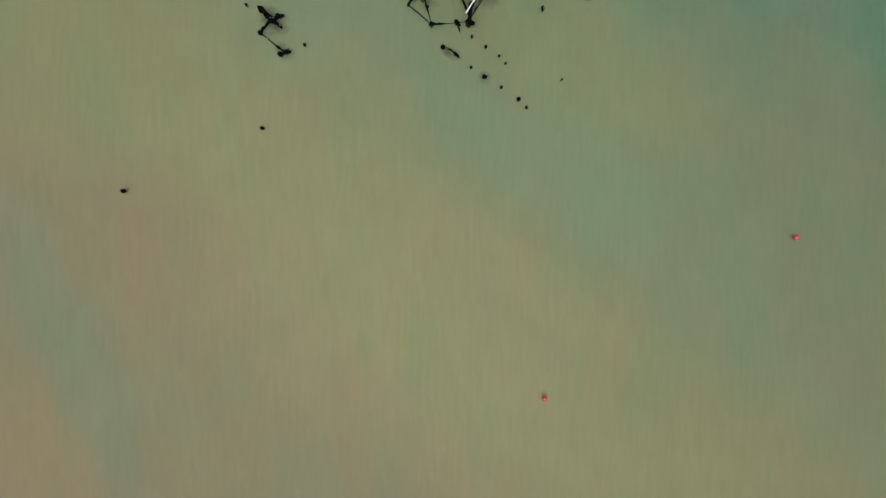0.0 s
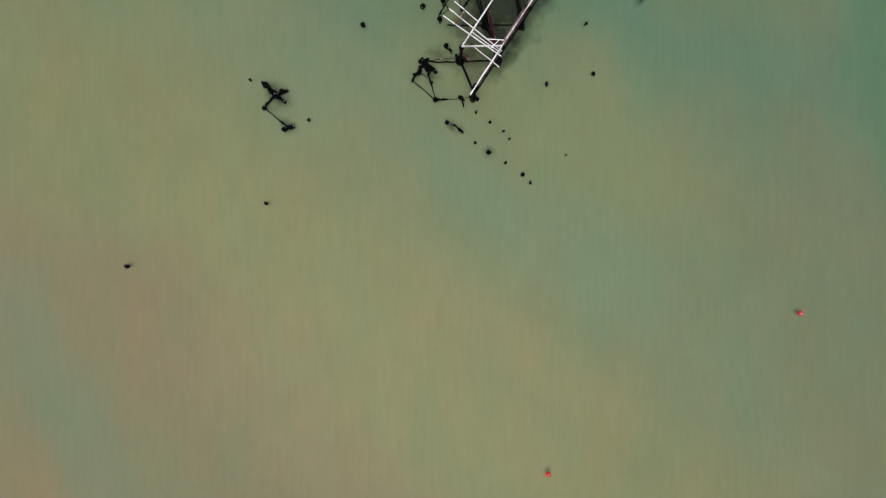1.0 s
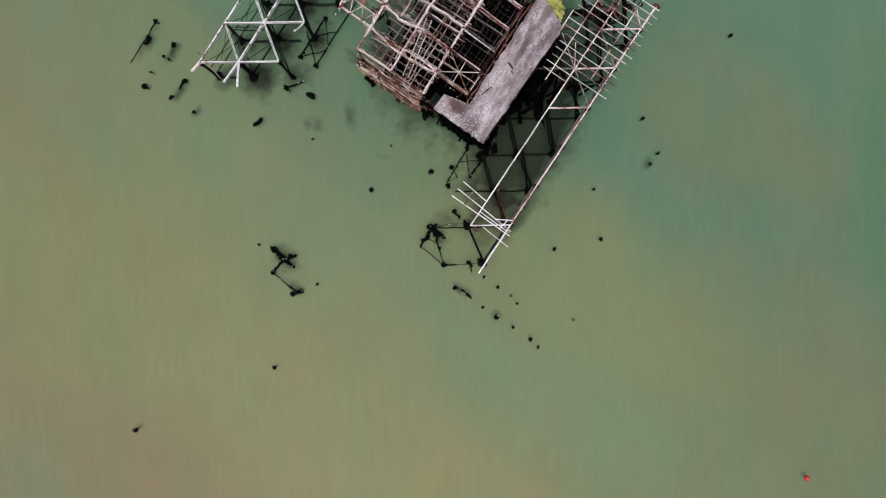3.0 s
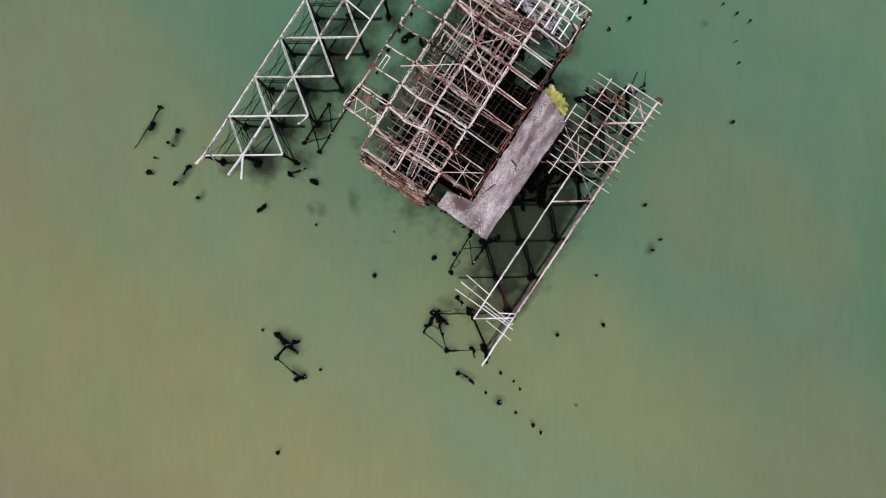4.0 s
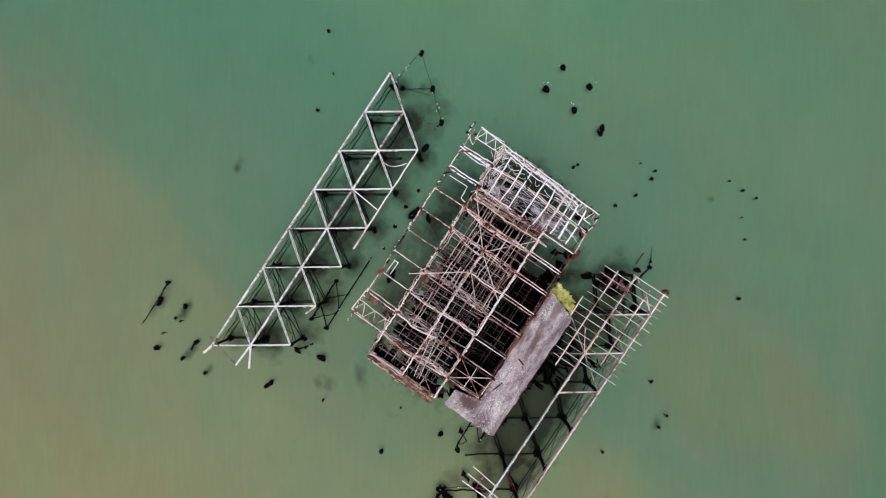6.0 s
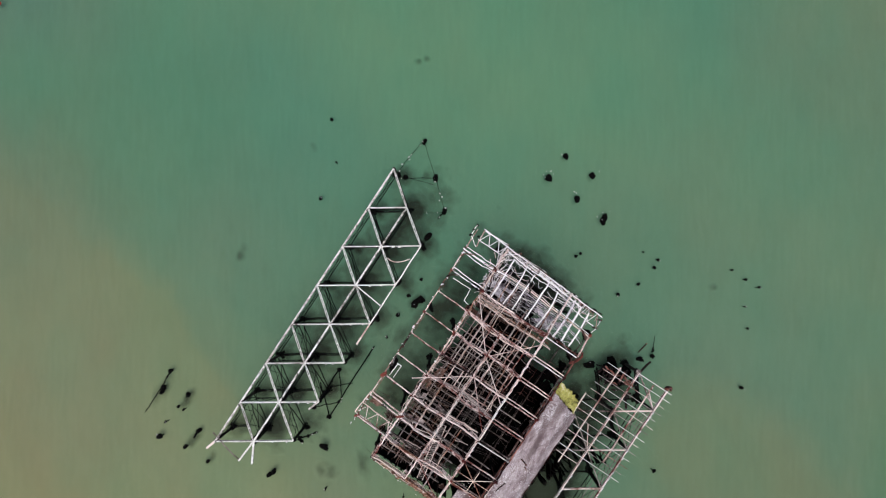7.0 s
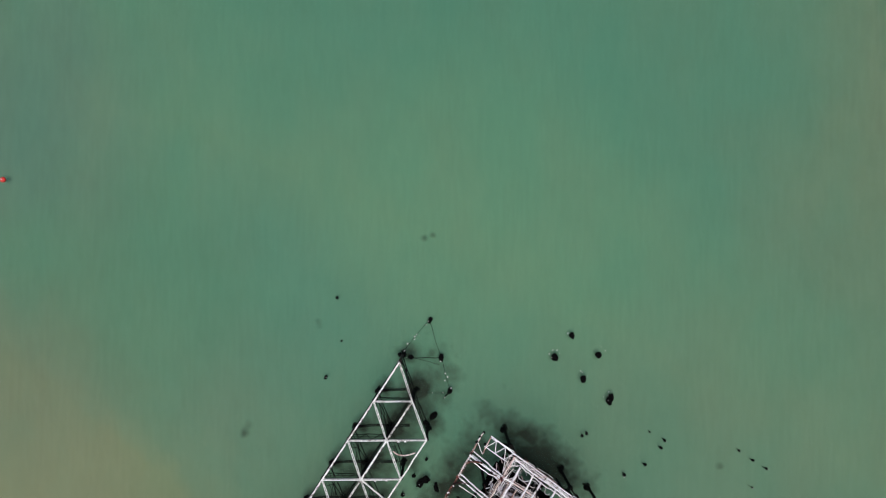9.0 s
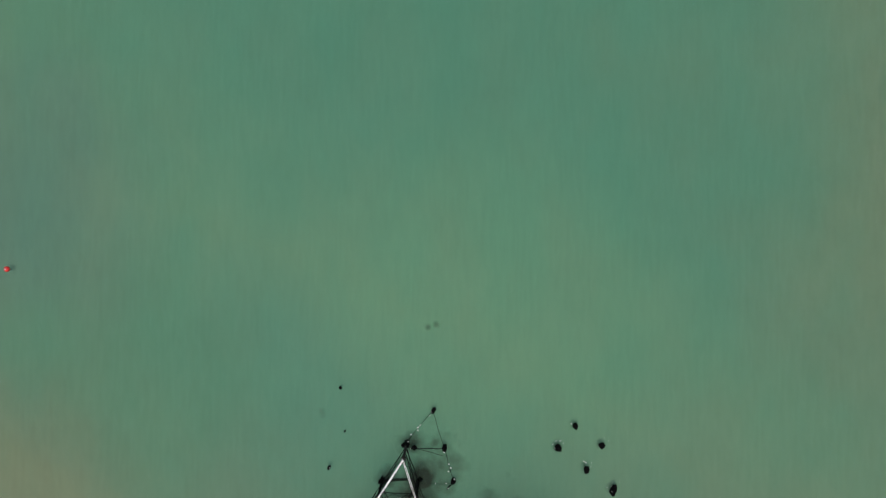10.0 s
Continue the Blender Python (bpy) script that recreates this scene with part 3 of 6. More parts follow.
    bar("slant_brace", node("m", 0, 1.0), at(-23.0, 18.9, 0.5), "box", 0.26, 0.26, WEED, ob, sag=0.1, seg=3)
    for j in range(5):
        p = Vector((rng.uniform(1.0, 1.9), rng.uniform(25.0, 26.0), rng.uniform(1.6, 3.0)))
        bar("twisted_strut", p, p + Vector((rng.uniform(0.6, 1.6), rng.uniform(-1.3, -0.5), rng.uniform(-0.8, 0.8))), "box", rng.uniform(0.08, 0.2), 0.12, (SOOT, RUST)[j % 2], ob, wave=0.08, seg=4)
    for a in (-0.12, 0.12):
        bar("twin_strut", node("m", 1, z - 0.2) + AXIS_V * a, node("o", 0, 1.2) + AXIS_V * a * 2, "box", 0.16, 0.25, GUSSET, ob)
    # floor joists
    for k in range(14):
        u0 = 12.08 - 0.93 * k + rng.uniform(-0.05, 0.05)
        u1 = u0 - 0.1 + rng.uniform(-0.06, 0.06)
        v0 = (11.35 if k < 8 else 11.85) + rng.uniform(-0.12, 0.12)
        v1 = 20.0 + (0.0 if k % 2 else 0.24) + rng.uniform(-0.08, 0.08)
        if k == 13:
            v1 = 15.3
        bar("joist", at(u0, v0, z + 0.34), at(u1, v1, z + 0.34), "I", rng.uniform(0.048, 0.066), 0.2, (LIME, PINK, GRID)[k % 3], ob, wave=0.02, seg=4)
    bar("joist", at(12.97, 15.3, z + 0.34), at(12.93, 19.9, z + 0.34), "I", 0.09, 0.2, LIME, ob, wave=0.02, seg=4)
    bar("stringer", at(-1.1, 13.0, z + 0.2), at(12.4, 13.15, z + 0.2), "I", 0.11, 0.25, PINK, ob, wave=0.02, seg=8)
    bar("stringer", at(1.8, 17.5, z + 0.18), at(12.75, 17.58, z + 0.18), "I", 0.13, 0.22, PINK, ob, wave=0.03, seg=8)
    bar("stringer", at(4.3, 11.3, z + 0.18), at(7.6, 11.3, z + 0.18), "I", 0.13, 0.22, PINK, ob, wave=0.02, seg=4)
    # loose joists at the far corner
    for (u0, v0, u1, v1, w) in ((-18.63, 11.2, -18.95, 19.5, 0.15), (-17.55, 11.3, -18.42, 19.3, 0.16), (-16.5, 11.4, -17.0, 15.0, 0.13),
                                (-19.75, 16.2, -20.15, 20.0, 0.12), (-18.4, 15.0, -18.65, 19.2, 0.12)):
        bar("joist", at(u0, v0, z + 0.3), at(u1, v1, z + 0.35), "I", w * 0.72, 0.2, LIME, ob, wave=0.02, seg=3)
    bar("stringer", at(-18.75, 13.0, z + 0.45), at(-16.7, 13.0, z + 0.45), "L", 0.12, 0.12, PINK, ob)
    bar("stringer", at(-18.9, 18.0, z + 0.45), at(-17.4, 18.3, z + 0.45), "L", 0.1, 0.1, BLEACH, ob)
    bar("stringer", at(-18.2, 17.0, z + 0.45), at(-17.2, 18.8, z + 0.45), "L", 0.1, 0.1, BLEACH, ob)
    # diagonal wind braces at the end bay
    bar("wind_brace", at(13.0, 15.5, z), at(10.2, 19.2, z), "L", 0.13, 0.13, PINK, ob)
    bar("wind_brace", at(12.0, 17.4, z), at(10.2, 19.2, z), "L", 0.1, 0.1, PINK, ob)
    bar("wind_brace", at(4.6, 13.6, z), at(1.9, 15.2, z), "L", 0.1, 0.1, PINK, ob)
    # fouled wreckage caught under the end bay
    bm = bmesh.new()
    for k in range(20):
        a = at(rng.uniform(9.4, 12.6), rng.uniform(13.0, 16.6), rng.uniform(2.0, 5.2))
        b = a + Vector((rng.uniform(-2, 2), rng.uniform(-2, 2), rng.uniform(-1, 1)))
        sweep(bm, run(a, b, 0.2, 0.1, 3), "box", rng.uniform(0.1, 0.34), rng.uniform(0.1, 0.2))
    part("wreckage", bm, SOOT, ob, "rusted plates and bars caught underneath", "stuff")
    bm = bmesh.new()
    for k in range(9):
        a = at(rng.uniform(9.8, 12.2), rng.uniform(13.6, 16.4), rng.uniform(3.6, 5.8))
        b = a + Vector((rng.uniform(-1.4, 1.4), rng.uniform(-1.4, 1.4), rng.uniform(-0.6, 0.6)))
        sweep(bm, run(a, b, 0.15, 0.1, 3), "box", rng.uniform(0.08, 0.26), rng.uniform(0.08, 0.16))
    part("wreckage", bm, RUST, ob, "rust-red scraps caught underneath", "stuff")
    bm = bmesh.new()
    for k in range(13):
        a = at(rng.uniform(9.8, 12.4), rng.uniform(12.8, 16.4), rng.uniform(0.6, 2.4))
        lump(bm, a, rng.uniform(0.4, 0.9), rng.uniform(0.3, 0.6), 0.3, 0.45, rng.uniform(0, 3))
    part("wreckage", bm, CHAR_SHADE, ob, "black burnt debris caught underneath", "stuff")
    # black boards below, next to the slab, standing in for shade and dark debris
    shade_boards(ob, at(-6.0, 11.9, 6.4), at(1.8, 12.1, 6.7), 24, 0.3, 2.6, CHAR_SHADE, 0.55, 1.2)
    shade_boards(ob, at(-4.6, 13.4, 6.2), at(1.4, 13.7, 6.5), 16, 0.3, 2.6, CHAR_SHADE, 0.5, 1.2)
    shade_boards(ob, at(-3.6, 14.9, 6.2), at(0.6, 15.0, 6.4), 8, 0.3, 3.0, CHAR_SHADE, 0.4, 0.9)
    shade_boards(ob, at(0.4, 15.6, 6.2), at(1.8, 18.4, 6.2), 8, 0.6, 3.4, CHAR_SHADE, 0.3, 0.7)
    shade_boards(ob, at(-12.4, 11.4, 5.6), at(-10.2, 12.2, 5.6), 6, 0.3, 2.4, CHAR_SHADE, 0.35, 0.5)
    part("rust_heap", lump(lump(bmesh.new(), at(13.3, 19.1, z + 0.2), 0.36, 0.22, 0.3, 0.6), at(13.5, 19.5, z + 0.1), 0.22, 0.3, 0.2, 0.6), RUST, ob, "flaking rust at the corner")
    for i in range(7):
        leg(node("m", i, z - 0.3), -2.5, DUSK if i > 3 else WEED, ob, 0.2)
    for i in range(-1, 6):
        leg(node("o", i, z - 0.3), -2.5, WEED, ob, 0.23)
    for i in range(2, 6):
        leg(node("i", i, z - (0.3 if i > 3 else 4.5)), -2.5, WEED, ob, 0.19)
    return ob


joist_platform()


def panel(bm, corners, thick, cuts=10, rough=0.04, edge=0.0):
    """A thick four-cornered sheet with a slightly uneven top and chipped edges."""
    a, b, c, d = [Vector(p) for p in corners]
    nrm = (b - a).cross(d - a).normalized()
    if nrm.z < 0:
        nrm = -nrm
    top, low = [], []
    for i in range(cuts + 1):
        rt, rl = [], []
        for j in range(cuts + 1):
            s, t = i / cuts, j / cuts
            p = a.lerp(b, s).lerp(d.lerp(c, s), t)
            p += nrm * (noise.noise(p * 0.6) * rough * 2 + rng.uniform(-rough, rough) * 0.5)
            if edge and (i in (0, cuts) or j in (0, cuts)):
                p += Vector((rng.uniform(-edge, edge), rng.uniform(-edge, edge), 0))
            rt.append(bm.verts.new(p))
            rl.append(bm.verts.new(p - nrm * thick))
        top.append(rt)
        low.append(rl)
    for i in range(cuts):
        for j in range(cuts):
            bm.faces.new((top[i][j], top[i + 1][j], top[i + 1][j + 1], top[i][j + 1]))
            bm.faces.new((low[i][j], low[i][j + 1], low[i + 1][j + 1], low[i + 1][j]))
    for i in range(cuts):
        bm.faces.new((top[i][0], low[i][0], low[i + 1][0], top[i + 1][0]))
        bm.faces.new((top[i + 1][cuts], low[i + 1][cuts], low[i][cuts], top[i][cuts]))
        bm.faces.new((top[0][i + 1], low[0][i + 1], low[0][i], top[0][i]))
        bm.faces.new((top[cuts][i], low[cuts][i], low[cuts][i + 1], top[cuts][i + 1]))
    bmesh.ops.recalc_face_normals(bm, faces=bm.faces)
    return bm


def netting(ob, corners, step, mat, sag=0.5, holes=0.25, wire=0.03, label="torn rusted wire netting", weft=0.5):
    """A torn drape of wire netting between four corners; weft: share of the wires across that are left."""
    a, b, c, d = [Vector(p) for p in corners]
    seed = rng.uniform(0, 50)
    nu, nv = int((b - a).length / step), int((d - a).length / step)

    def spot(s, t, k):
        p = a.lerp(b, s).lerp(d.lerp(c, s), t)
        dip = sag * 4 * t * (1 - t) * (0.6 + 0.8 * noise.noise(Vector((p.x * 0.35, p.y * 0.35, seed))))
        sway = Vector((noise.noise(p * 0.8 + Vector((0, 0, k))), noise.noise(p * 0.8 + Vector((9, 0, k))), 0)) * 0.34
        return p + sway - Vector((0, 0, dip))

    bm = bmesh.new()
    for long, count, steps, share in ((True, nv, max(4, nu // 3), weft), (False, nu, max(4, nv // 3), 0.85)):
        for i in range(count + 1):
            if rng.random() > share:
                continue
            line, w = [], min(max((i + rng.uniform(-0.45, 0.45)) / count, 0), 1)
            for j in range(steps + 1):
                p = spot(*((j / steps, w) if long else (w, j / steps)), i * 0.3)
                torn = noise.noise(Vector((p.x * 0.55, p.y * 0.55, seed + 5))) + 0.4 * rng.uniform(-1, 1) < holes - 0.5
                if not torn:
                    line.append(p)
                if (torn or j == steps) and len(line) > 1:
                    sweep(bm, line, "tri", wire * rng.uniform(0.7, 1.3), wire)
                if torn:
                    line = []
    return part("wire_netting", bm, mat, ob, label, "stuff")


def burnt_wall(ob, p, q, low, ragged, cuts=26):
    """A black sheet with a torn foot, added below an edge as shade."""
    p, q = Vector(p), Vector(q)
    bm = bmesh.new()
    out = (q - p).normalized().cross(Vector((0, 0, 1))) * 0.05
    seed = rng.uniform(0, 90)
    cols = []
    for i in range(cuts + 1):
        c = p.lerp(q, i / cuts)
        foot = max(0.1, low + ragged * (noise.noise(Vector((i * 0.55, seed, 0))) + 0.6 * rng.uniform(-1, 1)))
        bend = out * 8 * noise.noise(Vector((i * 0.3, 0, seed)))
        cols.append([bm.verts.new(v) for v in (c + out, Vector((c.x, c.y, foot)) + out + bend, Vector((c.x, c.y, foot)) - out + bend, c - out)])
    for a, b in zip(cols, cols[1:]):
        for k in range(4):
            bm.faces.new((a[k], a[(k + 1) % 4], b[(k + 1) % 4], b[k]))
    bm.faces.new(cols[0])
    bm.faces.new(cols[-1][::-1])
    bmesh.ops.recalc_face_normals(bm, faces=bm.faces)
    return part("burnt_wall", bm, CHAR_SHADE, ob, "black ragged sheet standing in for shade below an edge")


# ---- the ruined hall ----
HALL_Z = 13.5
BAY = 2.76


def hall_u(k, v):
    return -8.2 + BAY * k - 0.025 * (v + 10.2)


def hall_top(u, v):
    """Height of the sagging roof frame."""
    z = HALL_Z - 0.14 * max(0, -4 - u)
    if v < -8:
        z = 12.6 - 0.10 * max(0, u - 6)
    if u > 10:
        z -= 0.2 * (u - 10)
    if v > 5:
        z -= 0.5
    return z


def iron():
    """Old ironwork weathers unevenly from piece to piece."""
    return rng.choices((PINK, OCHRE, LIME, DUSK, RUST), (55, 16, 8, 11, 10))[0]


def ruined_hall():
    ob = thing("pavilion_ruin", at(2, -1, -3), "roofless rusted iron skeleton of a burnt seaside pavilion", "ruin")

    def top(k, v, dz=0.0):
        u = hall_u(k, v)
        return at(u, v, hall_top(u, v) + dz)

    V_OUT, V_W, V_C, V_E, V_R = -10.2, -6.2, -1.85, 2.5, 6.75
    # long wall plates
    for k in range(0, 9):
        bar("veranda_plate", top(k, V_OUT), top(k + 1, V_OUT), "I", 0.12, 0.3, PINK if k % 3 else RUST, ob, sag=0.03, wave=0.03, seg=5)
        if k in (1, 4, 6, 7):
            bar("veranda_rail", top(k, V_OUT, -0.2) + AXIS_V * 0.25, top(k + 1, V_OUT, -0.3) + AXIS_V * 0.2, "L", 0.08, 0.1, SCORCH, ob, wave=0.04, seg=4)
    for k in range(-1, 9):
        lattice("wall_plate", top(k, V_W), top(k + 1, V_W), 0.32, OCHRE if k in (1, 3, 4, 5, 6, 7) else PINK, ob, 0.05, 0.05, 2, 0.075)
        lattice("wall_plate", top(k, V_E), top(k + 1, V_E), 0.2, PINK if k % 3 else iron(), ob, 0.05, 0.05, 1, 0.075)
    for k in range(-1, 6):
        lattice("ridge_beam", top(k, V_C), top(k + 1, V_C), 0.22 if k > 0 else 0.5, PINK, ob, 0.08, 0.06, 3, 0.075)
    for k in range(0, 8):
        bar("east_plate", top(k, V_R), top(k + 1, V_R), "I", 0.13, 0.3, RUST if k < 7 else PINK, ob, sag=0.08, wave=0.06, seg=4)
        bar("east_rail", top(k, V_R, -0.5) - AXIS_V * 0.3, top(k + 1, V_R, -0.6) - AXIS_V * 0.25, "L", 0.11, 0.11, DUSK, ob, sag=0.05, wave=0.06, seg=4)
    # cross beams, veranda bays first
    for k in range(0, 10):
        if k not in (9,):
            g = bar("veranda_beam", top(k, V_OUT), top(k, V_W, 0.1), "I", 0.11, 0.25, PINK if k < 7 else BLEACH, ob, sag=0.05, wave=0.035, seg=5)
            cleats(top(k, V_OUT, 0.2), top(k, V_W, 0.25), 0.9, WEED if k % 2 else GUSSET, g, 0.09)
        if k in (1, 7, 8):
            bar("veranda_beam", top(k, V_OUT, -0.2) + AXIS_U * 0.4, top(k, V_W, 0) + AXIS_U * 0.35, "I", 0.1, 0.25, BLEACH if k > 6 else PINK, ob, sag=0.1, wave=0.06, seg=6)
    for k in range(-1, 8):
        buckled = 0.4 if k in (0, 1, 3) else 0.1
        for v0, v1 in ((V_W, V_C), (V_C, V_E)):
            lattice("cross_beam", top(k, v0), top(k, v1), 0.24 + buckled * 0.4, (OCHRE if k < 1 else PINK) if k % 4 else iron(), ob, rng.uniform(-0.1, 0.15) + buckled * 0.5, 0.04 + buckled * 0.12, 1 + int(buckled * 6), 0.075, (AXIS_U * rng.choice((-1, 1)) * 0.8 + Vector((0, 0, -1))))
        for du, dz in ((-0.16, 0.0), (0.2, -0.15)):
            if k >= 0:
                bar("cross_beam", top(k, V_E, dz) + AXIS_U * du, top(k, V_R, dz) + AXIS_U * (du * 0.8), "I", 0.1, 0.25, iron(), ob, sag=0.08, wave=0.03, seg=4)
    # buckled ribs hanging between the bays
    for k in (0, 1, 3, 6):
        lattice("buckled_rib", top(k, V_W, -0.4), top(k, V_E, -0.4), 0.24, GRID if k % 2 else PINK, ob, 0.65, 0.06, 3, 0.07, (AXIS_U * (0.8 if k % 2 else -0.7) + Vector((0, 0, -0.5))), 10)
    for k in (0, 1, 2):
        lattice("buckled_rib", top(k, V_W, -1.0), top(k, V_C, -1.2), 0.5, SCORCH if k % 2 else GRID, ob, 0.4, 0.08, 12, 0.07, AXIS_U)
    # thinner purlins along the hall
    for v, k0, k1, dz in ((-4.05, 1, 8, -0.35), (0.35, -1, 8, -0.35), (-5.1, 3, 8, -0.7), (-2.95, 3, 8, -0.6), (1.5, 3, 8, -0.6), (-0.8, 3, 7, -0.7)):
        for k in range(k0, k1):
            if rng.random() < 0.12:
                continue
            bar("purlin", top(k, v, dz), top(k + 1, v, dz), "I", rng.uniform(0.06, 0.1), 0.34, rng.choice((PINK, PINK, GRID, OCHRE)), ob, sag=rng.uniform(0.05, 0.3), wave=0.06, seg=5)
    # thin rust-brown laths between them in the northern bays
    for v, k0, k1 in ((-4.6, 3, 7), (-3.45, 4, 7), (-2.4, 3, 6), (-0.3, 4, 7), (0.9, 3, 7), (2.0, 4, 7)):
        for k in range(k0, k1):
            if rng.random() < 0.8:
                bar("lath", top(k, v + rng.uniform(-0.1, 0.1), -0.8), top(k + 1, v + rng.uniform(-0.1, 0.1), -0.8), "I", rng.uniform(0.045, 0.07), 0.12, rng.choice((OCHRE, OCHRE, PINK)), ob, sag=rng.uniform(0.0, 0.3), wave=0.06, seg=5)
    # wind braces
    for (u0, v0), (u1, v1) in (((5.2, -1.85), (10.4, -6.1)), ((5.2, -1.85), (9.5, 2.4)), ((2.7, -1.75), (-1.9, 2.3)), ((2.7, -1.75), (-1.2, -7.4)), ((5.2, -1.85), (1.6, 2.5)), ((-8.4, -1.9), (-11.3, 2.4))):
        bar("wind_brace", at(u0, v0, hall_top(u0, v0) + 0.15), at(u1, v1, hall_top(u1, v1) + 0.1), "L", 0.09, 0.1, PINK, ob, sag=0.05, wave=0.03, seg=4)
    # braced corner bay by the slab
    c1, c2, c3, c4 = top(0, V_E), top(1, V_E), top(1, V_R), top(0, V_R)
    for p, q in ((c1, c4), (c1, c3), (c2, c4), (c1.lerp(c2, 0.5), c4.lerp(c3, 0.5)), (c1.lerp(c4, 0.5), c2.lerp(c3, 0.5)), (c4, c3)):
        bar("bay_brace", p, q, "L", 0.08, 0.1, OCHRE, ob, wave=0.03, seg=3)
    # white crusts of bird lime along the main lines
    for v, m in ((V_OUT, BLEACH), (V_W, BLEACH), (V_C, LIME), (V_E, BLEACH)):
        bm = bmesh.new()
        for _ in range(60):
            k = rng.uniform(-0.5, 8.2 if v != V_C else 5.8)
            lump(bm, top(k, v + rng.uniform(-0.12, 0.12), 0.12), rng.uniform(0.05, 0.12), rng.uniform(0.04, 0.08), 0.05, 0.4, rng.uniform(0, 3), 4, 6)
        part("lime_crust", bm, m, ob, "white crusts of bird lime", "stuff")
    # gusset plates at the joints, reddened
    for k in range(0, 9):
        for v in (V_OUT, V_W, V_E, V_R):
            if rng.random() < 0.25:
                continue
            bm = bmesh.new()
            p = top(k, v, 0.16)
            lump(bm, p, rng.uniform(0.18, 0.36), rng.uniform(0.12, 0.22), 0.1, 0.6, rng.uniform(0, 3))
            part("gusset", bm, GUSSET, ob, "rust-red joint plate")
    # columns through all storeys
    for k in range(-1, 10):
        for v in (V_W, V_C, V_E, V_R):
            if v == V_R and k < 0:
                continue
            if v == V_C and k > 6:
                continue
            p = top(k, v, -0.1)
            mid = at(hall_u(k, v) + rng.uniform(-0.1, 0.1), v + rng.uniform(-0.1, 0.1), 7.6)
            bar("column", p, mid, "rod", 0.16, 0.16, RUST if k % 3 == 0 else GUSSET, ob, wave=0.04, seg=3)
            if k % 2 == 1:
                leg(mid, -2.5, WEED, ob, 0.18)
    # middle storey, half fallen
    for k in range(0, 8):
        for v0, v1 in ((V_W, V_C), (V_C, V_E)):
            if rng.random() < (0.6 if k > 3 else 0.25):
                p, q = top(k, v0, -2.6), top(k, v1, -2.6 - rng.uniform(0, 0.8))
                bar("gallery_beam", p + AXIS_U * rng.uniform(-0.6, 0.9), q + AXIS_U * rng.uniform(-0.6, 0.9), "I", rng.uniform(0.08, 0.16), 0.25, iron(), ob, sag=0.3, wave=0.12, seg=5)
        for v in (V_W + 0.5, -3.6, 0.4, V_E - 0.5):
            if rng.random() < 0.2:
                bar("gallery_beam", top(k, v, -2.4), top(k + 1, v, -2.4), "I", rng.uniform(0.08, 0.14), 0.2, iron(), ob, sag=0.2, wave=0.12, seg=4)
    # bare floor joists of the main deck
    u = -11.6
    while u < 11.0:
        if rng.random() < 0.92:
            bar("floor_joist", at(u, V_W + rng.uniform(-0.1, 0.5), 7.9), at(u + rng.uniform(-0.1, 0.1), (V_R if u > -8.6 and rng.random() < 0.15 else V_E) - rng.uniform(0.0, 0.4), 7.9), "I", 0.075, 0.42, GRID if rng.random() < 0.8 else PINK, ob, wave=0.03, seg=5)
        u += 0.92
    for v in (-5.4, -4.5, -3.6, -2.7, -0.9, 0.0, 0.9, 1.8, 3.6, 5.6):
        u0 = -11.8 if v < 2.6 else -8.4
        bar("floor_bearer", at(u0, v, 7.7), at(10.5 + rng.uniform(-1, 2), v, 7.7), "I", 0.075, 0.42, DUSK if v > 2.6 else GRID if rng.random() < 0.8 else PINK, ob, wave=0.04, seg=8)
    # long loose rods and fallen purlins lying through the frame
    for j in range(44):
        u0 = rng.uniform(-10.6, 9.0)
        v0 = rng.uniform(V_W + 0.3, V_E)
        z0 = rng.uniform(8.1, 10.8)
        a = rng.choice((0, math.pi / 2, math.pi / 2)) + rng.gauss(0, 0.16)
        ln = rng.uniform(0.8, 1.9)
        p, q = at(u0 - math.cos(a) * ln, v0 - math.sin(a) * ln, z0), at(u0 + math.cos(a) * ln, v0 + math.sin(a) * ln, z0 + rng.uniform(-1.2, 1.2))
        bar("scrap_bar", p, q, rng.choice(("L", "I", "rod")), rng.uniform(0.035, 0.06), rng.uniform(0.04, 0.07), rng.choice((PINK, GRID, DUSK, RUST)), ob, sag=rng.uniform(-0.1, 0.5), wave=0.05, seg=5)
    # torn netting draped through the broken bays
    netting(ob, (at(-5.3, -6.0, 12.0), at(-0.6, -6.0, 12.2), at(-0.6, -1.9, 11.6), at(-5.3, -1.9, 11.4)), 0.17, OCHRE, 0.9, 0.34, 0.04)
    netting(ob, (at(-10.6, -5.6, 11.4), at(-8.5, -6.0, 12.2), at(-8.5, -2.2, 12.0), at(-11.0, -2.2, 11.0)), 0.2, OCHRE, 0.6, 0.36, 0.04)
    netting(ob, (at(-8.2, -3.4, 11.8), at(-5.7, -3.5, 12.2), at(-5.7, -1.9, 12.0), at(-8.2, -1.9, 11.6)), 0.15, SCORCH, 0.5, 0.6, 0.04)
    netting(ob, (at(-4.6, -9.8, 12.2), at(-5.6, -9.8, 12.3), at(-5.6, -6.3, 12.5), at(-4.5, -6.3, 12.6)), 0.14, SCORCH, 0.2, 0.62, 0.04)
    netting(ob, (at(0.2, -1.7, 11.2), at(5.0, -1.7, 11.4), at(5.0, 2.4, 11.0), at(0.2, 2.4, 10.8)), 0.3, OCHRE, 0.8, 0.22, 0.035)
